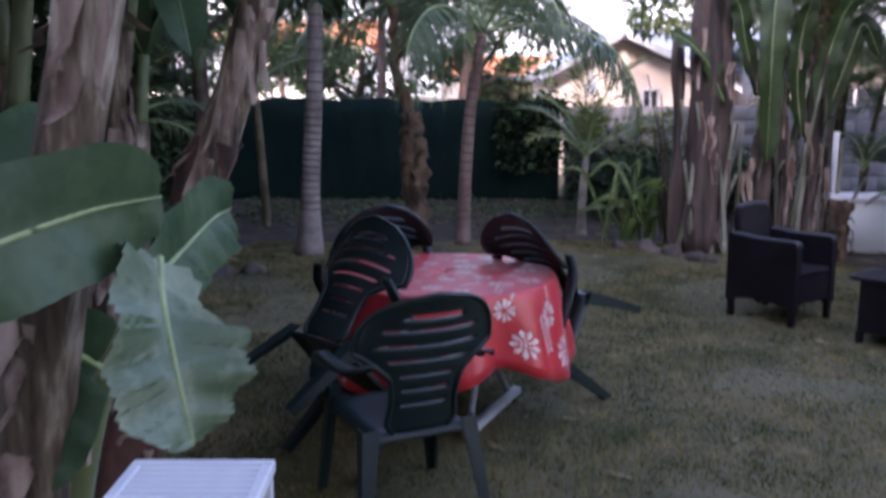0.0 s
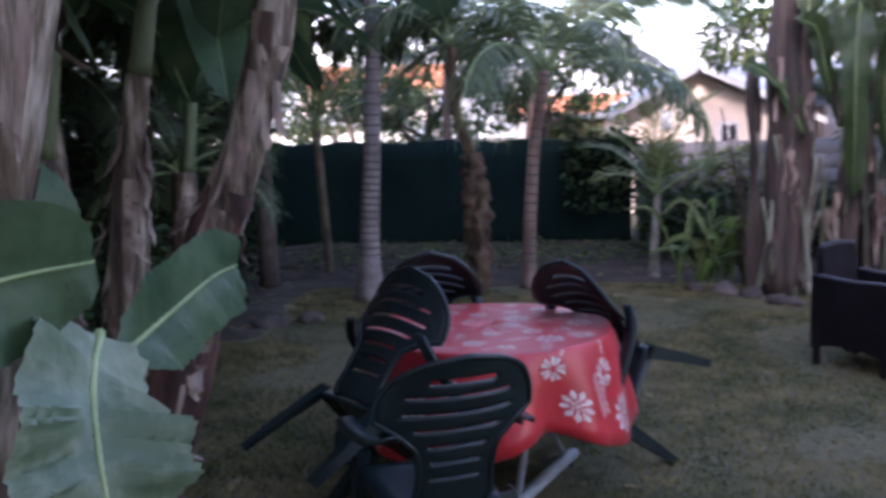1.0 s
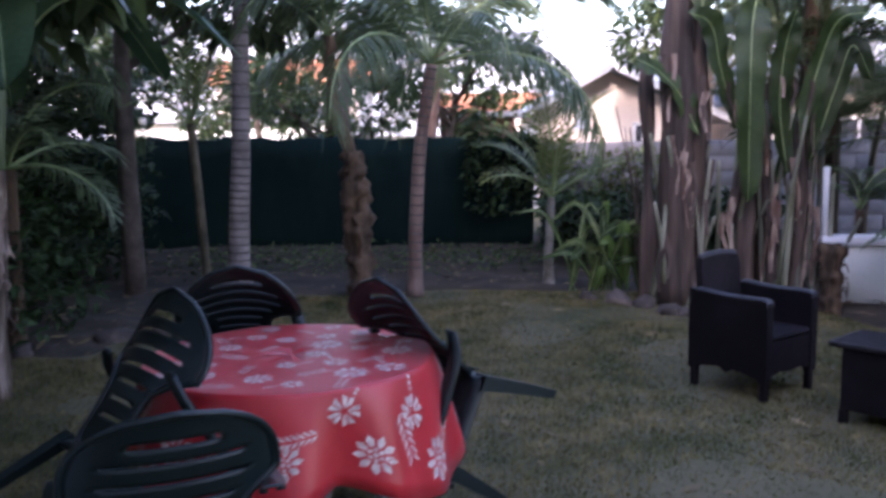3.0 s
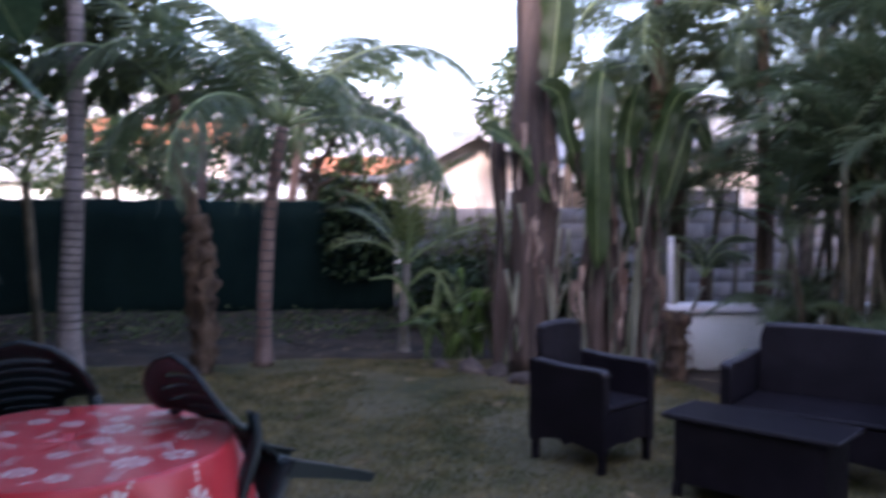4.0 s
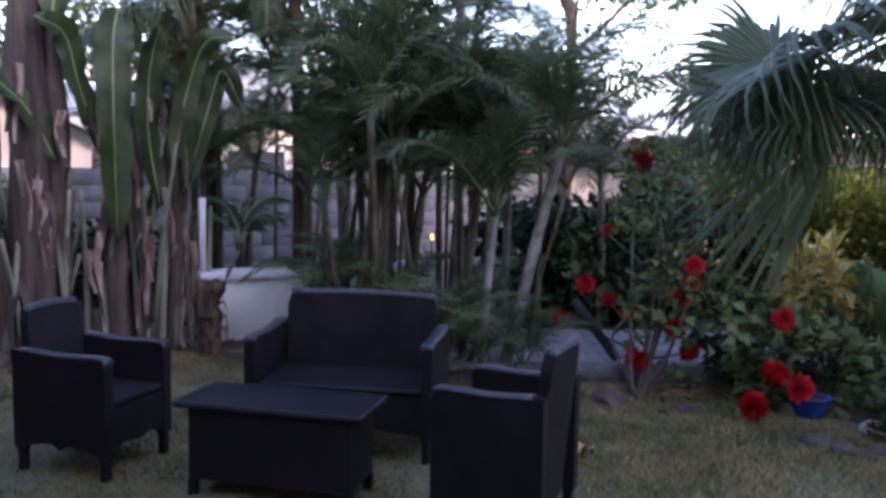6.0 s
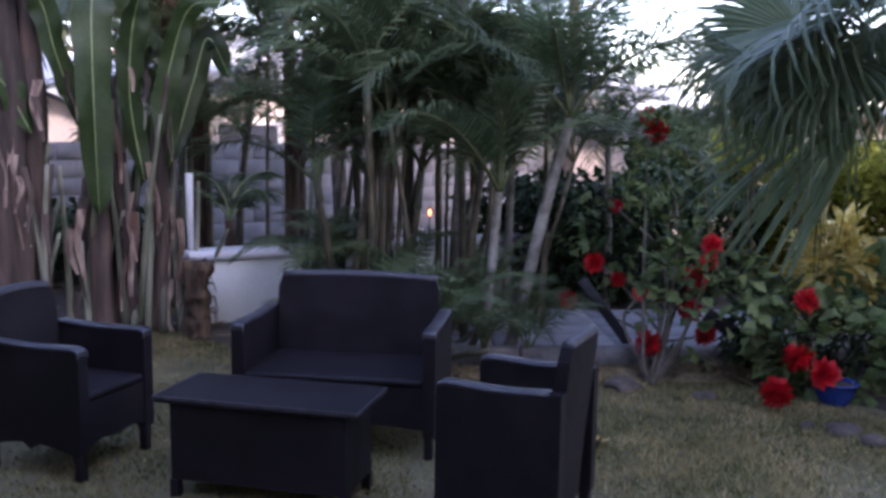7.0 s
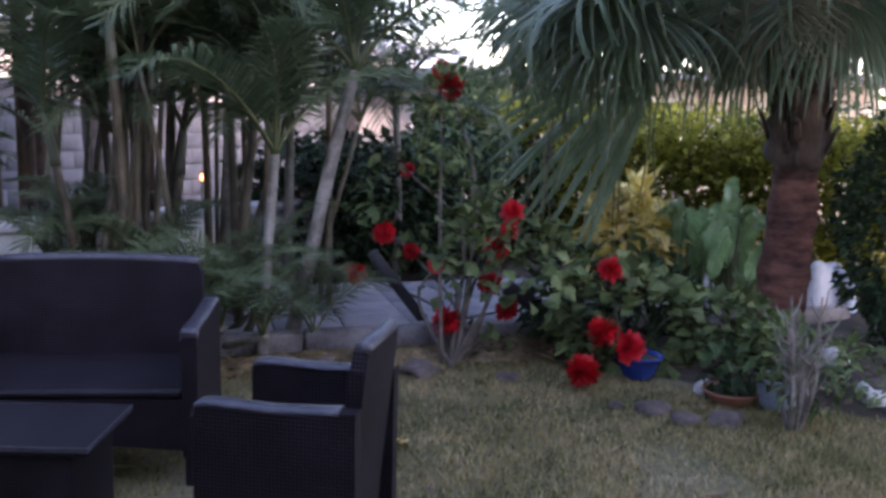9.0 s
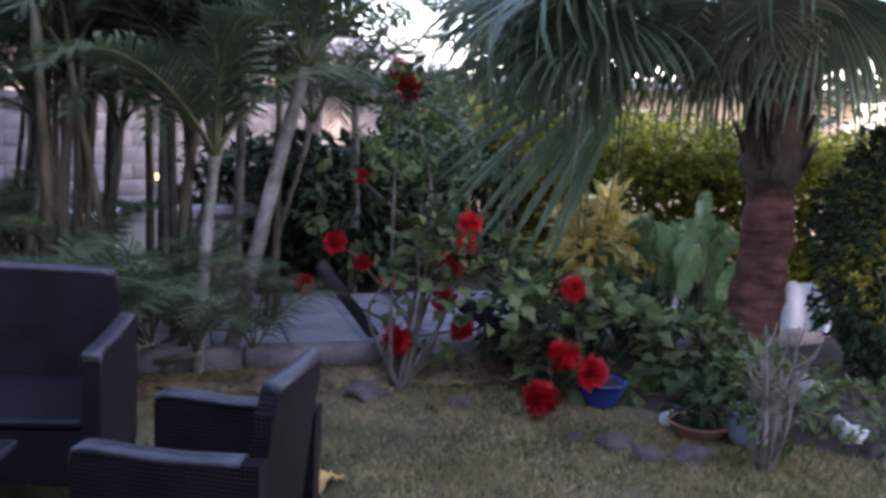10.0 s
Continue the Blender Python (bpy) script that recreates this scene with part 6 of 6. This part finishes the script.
eleph = thing("elephant_ear", pose(8.2, 5.45, 0), "elephant ear plant with big upright pale green leaves", "plant")
for k in range(30):
    a, h = rng.uniform(0, 6.28), rng.uniform(0.2, 0.8)
    d = Vector((math.cos(a), math.sin(a), 0))
    b0 = Vector((rng.uniform(-0.1, 0.1), rng.uniform(-0.3, 0.42), 0))
    tp = b0 + d * rng.uniform(0.03, 0.15) + Vector((0, 0, h))
    part("leaf_stalk", Geo().add(*tube(spline([b0, b0.lerp(tp, 0.5) + d * 0.02, tp], 6), 0.012, 6)), M_BANGREEN, eleph)
    l = rng.uniform(0.22, 0.4)
    droop = k % 2 == 0
    q = [tp, tp + d * 0.04 + Vector((0, 0, l * 0.4)), tp + d * 0.1 + Vector((0, 0, l * 0.75)), tp + d * 0.15 + Vector((0, 0, l))]
    if droop:
        q = [tp + Vector((0, 0, 0.08)), tp + d * 0.08 + Vector((0, 0, 0.06)), tp + d * 0.15 - Vector((0, 0, 0.08)), tp + d * 0.18 - Vector((0, 0, 0.24))]
    blade(eleph, q, rng.uniform(0.04, 0.075), (-0.8 + rng.uniform(-0.7, 0.7), -0.55 + rng.uniform(-0.7, 0.7), 0.35), 200 + k, 1, M_ELEPHANT, 0.45, 0.03, 14, 0.005)

# twiggy bush in front
twig = thing("twiggy_bush", pose(6.29, 4.05, 0), "bush of bare pale twigs at the lawn's edge", "shrub")
for k in range(13):
    a, h = rng.uniform(0, 6.28), rng.uniform(0.35, 0.72)
    d = Vector((math.cos(a), math.sin(a), 0)) * rng.uniform(0.04, 0.2)
    bend = Vector((rng.uniform(-0.05, 0.05), rng.uniform(-0.05, 0.05), 0))
    stem = spline([(d.x * 0.15, d.y * 0.15, 0), tuple(d * 0.35 + bend + Vector((0, 0, h * 0.35))), tuple(d * 0.6 - bend * 0.6 + Vector((0, 0, h * 0.7))), tuple(d + Vector((0, 0, h)))], 12)
    st = part("twig", Geo().add(*tube(stem, lambda s: 0.014 * (1 - 0.7 * s), 6)), M_TWIG, twig)
    for q in (4, 6, 8, 10):
        e = Vector((rng.uniform(-0.11, 0.11), rng.uniform(-0.11, 0.11), rng.uniform(0.08, 0.2)))
        part("side_twig", Geo().add(*tube(spline([stem[q], stem[q] + e * 0.5 + Vector((e.x * 0.25, e.y * 0.25, 0)), stem[q] + e], 6), lambda s: 0.006 * (1 - 0.7 * s), 5)), M_TWIG, st)
part("foliage", leaves(90, blob(0.12, -0.1, 0.3, 0.2, 0.25, 0.2, 0.5), 0.1, random.Random(3), 0.5, 0.3), M_SHRUB, twig, smooth=False)


# ---- pots, rocks and small things ----
def pot(name, m, r, h, material, label, plant=None):
    ob = thing(name, m, label, "flower pot")
    part("pot_body", Geo().add(*lathe([(r * 0.6, 0), (r * 0.72, h * 0.15), (r * 0.95, h * 0.6), (r, h * 0.9), (r * 1.08, h * 0.92), (r * 1.08, h), (r * 0.95, h), (r * 0.92, h * 0.86), (0.001, h * 0.85)], 24)), material, ob)
    part("potting_soil", Geo().add(*lathe([(r * 0.9, h * 0.86), (r * 0.5, h * 0.885), (0.001, h * 0.89)], 16)), M_SOIL, ob)
    if plant:
        part("foliage", leaves(plant[0], blob(0, 0, h + plant[1] * 0.8, plant[1], plant[1], plant[1] * 0.9, 0.3), plant[2], random.Random(plant[0]), 0.5, 0.6), plant[3], ob, smooth=False)
    return ob


pot("blue_pot", pose(6.52, 5.02, 0), 0.125, 0.14, M_BLUEPOT, "round blue glazed pot under red flowers")
pot("grey_pot", pose(6.58, 4.25, 0), 0.105, 0.17, M_GREYPOT, "small blue-grey pot with green plant", (160, 0.17, 0.1, M_SHRUB))
pot("terracotta_bowl", pose(6.5, 4.46, 0), 0.14, 0.07, M_TERRA, "shallow terracotta bowl with a low plant", (120, 0.14, 0.08, M_DARKLEAF))
stump = thing("palm_stump", pose(3.87, 8.66, 0), "cut brown palm stump with ragged fibres by the white wall", "stump")
V, F = tube(spline([(0, 0, 0), (0.01, 0, 0.2), (-0.005, 0, 0.4), (0.02, 0, 0.6)], 24), lambda s: 0.105 - 0.03 * math.sin(s * 3.1) + 0.015 * s, 20)
V = [v + Vector((noise.noise(v * 14), noise.noise(v * 14 + Vector((9, 0, 0))), 0.6 * noise.noise(v * 21))) * 0.04 for v in V]
part("trunk", Geo().add(V, F), M_FIBRE, stump, "shaggy brown trunk")
srng = random.Random(17)
for k in range(16):
    a, z = srng.uniform(0, 6.28), srng.uniform(0.12, 0.6)
    d = Vector((math.cos(a), math.sin(a), 0))
    q = d * 0.09 + Vector((0, 0, z))
    part("fibre", Geo().add(*tube([q, q + d * 0.035 + Vector((0, 0, 0.01)), q + d * 0.06 - Vector((0, 0, srng.uniform(0.03, 0.12)))], lambda s: 0.012 * (1 - 0.8 * s), 5)), M_REDSHEATH, stump)
pot("pale_dish", pose(2.7, 10.0, 0.03), 0.11, 0.07, M_WHITEPL, "pale dish at the edge of the bed")

rng = random.Random(31)
ROCKS = [(6.05, 4.66, 0.09), (6.04, 4.49, 0.08), (6.16, 4.34, 0.1), (5.98, 4.84, 0.05), (5.68, 5.93, 0.11), (5.95, 5.5, 0.07), (2.5, 8.75, 0.14), (2.62, 8.65, 0.1), (2.15, 9.25, 0.15), (1.9, 9.45, 0.1), (2.35, 9.1, 0.13),
         (-2.9, 7.5, 0.16), (-2.62, 7.42, 0.12), (-3.05, 7.75, 0.2), (-2.45, 7.55, 0.09), (-2.1, 7.9, 0.16), (-1.75, 8.1, 0.13), (5.4, 6.45, 0.07), (6.9, 3.75, 0.09), (7.2, 3.95, 0.12), (7.4, 4.15, 0.13)]
for k, (x, y, r) in enumerate(ROCKS):
    solid("rock", rock_geo(r, rng), M_ROCK, "rough grey-brown rock edging the bed", "rock", "edging rocks", m=pose(x, y, -0.35 * r, 0, 0, k * 40))
for x, y, r in ((6.55, 4.62, 0.06), (7.0, 3.9, 0.08), (7.6, 4.3, 0.1)):
    solid("pale_stone", rock_geo(r, rng, 0.9), M_PALEROCK, "pale rounded stone at the bed's edge", "stone", "pale stones", m=pose(x, y, 0))

G = Geo().add(*paddle([(-0.09, 0, 0.012), (-0.02, 0.01, 0.05), (0.05, 0, 0.035), (0.1, -0.02, 0.02)], 0.04, (0, 0, 1), 0.5, 3, 10, 0.01, rng))
solid("fallen_leaf", G, M_DRYLEAF, "curled yellow fallen leaf on the lawn", "leaf", m=pose(4.73, 5.21, 0, 0, 0, 20))

ob = solid("leaning_plank", Geo().add(*box(-0.035, 0.035, -0.012, 0.012, 0, 0.62, 0.004)), M_PLANK, "black weathered plank leaning over the kerb", "plank", "planks", m=pose(6.3, 6.5, 0.1, 10, -38, -32))
ob = solid("leaning_plank", Geo().add(*box(-0.05, 0.05, -0.012, 0.012, 0, 0.6, 0.004)), M_PLANK, "black weathered plank lying across the kerb", "plank", "planks", m=pose(6.95, 5.85, 0.1, 20, -58, -32))
G = Geo()
for j in range(9):
    for i in range(13):
        u, v = i / 12 * 2 - 1, j / 8
        G.v.append((u * 0.3, 0.12 * v + 0.03 * math.sin(5 * u), 0.5 * v * (1 - 0.35 * u * u) + 0.02 * math.sin(9 * u + 4 * v)))
G.f = [(j * 13 + i, j * 13 + i + 1, (j + 1) * 13 + i + 1, (j + 1) * 13 + i) for j in range(8) for i in range(12)]
ob = solid("pale_sheet", G, M_SHEET, "pale blue plastic sheet thrown over a heap", "plastic sheet", m=pose(9.0, 4.85, 0, 0, 0, -60) @ Matrix.Scale(0.8, 4))
ob.modifiers.new("t", "SOLIDIFY").thickness = 0.01

# small orange lantern far back between the canes
M_LAMP = bpy.data.materials.new("orange_bulb")
M_LAMP.use_nodes = True
M_LAMP.node_tree.nodes["Principled BSDF"].inputs["Emission Color"].default_value = (1.0, 0.3, 0.03, 1)
M_LAMP.node_tree.nodes["Principled BSDF"].inputs["Emission Strength"].default_value = 0.9
lantern = thing("garden_lantern", pose(8.4, 12.3, 0.1), "small lit orange garden lantern on a thin stake", "lantern")
part("stake", Geo().add(*tube([Vector((0, 0, 0)), Vector((0, 0, 0.37))], 0.012, 8)), M_POST, lantern)
part("bulb", Geo().add(*lathe([(0.012, 0.372), (0.018, 0.39), (0.024, 0.42), (0.018, 0.45), (0.001, 0.465)], 14)), M_LAMP, lantern, "glowing orange bulb")
part("cap", Geo().add(*lathe([(0.032, 0.466), (0.02, 0.485), (0.001, 0.49)], 14)), M_POST, lantern)
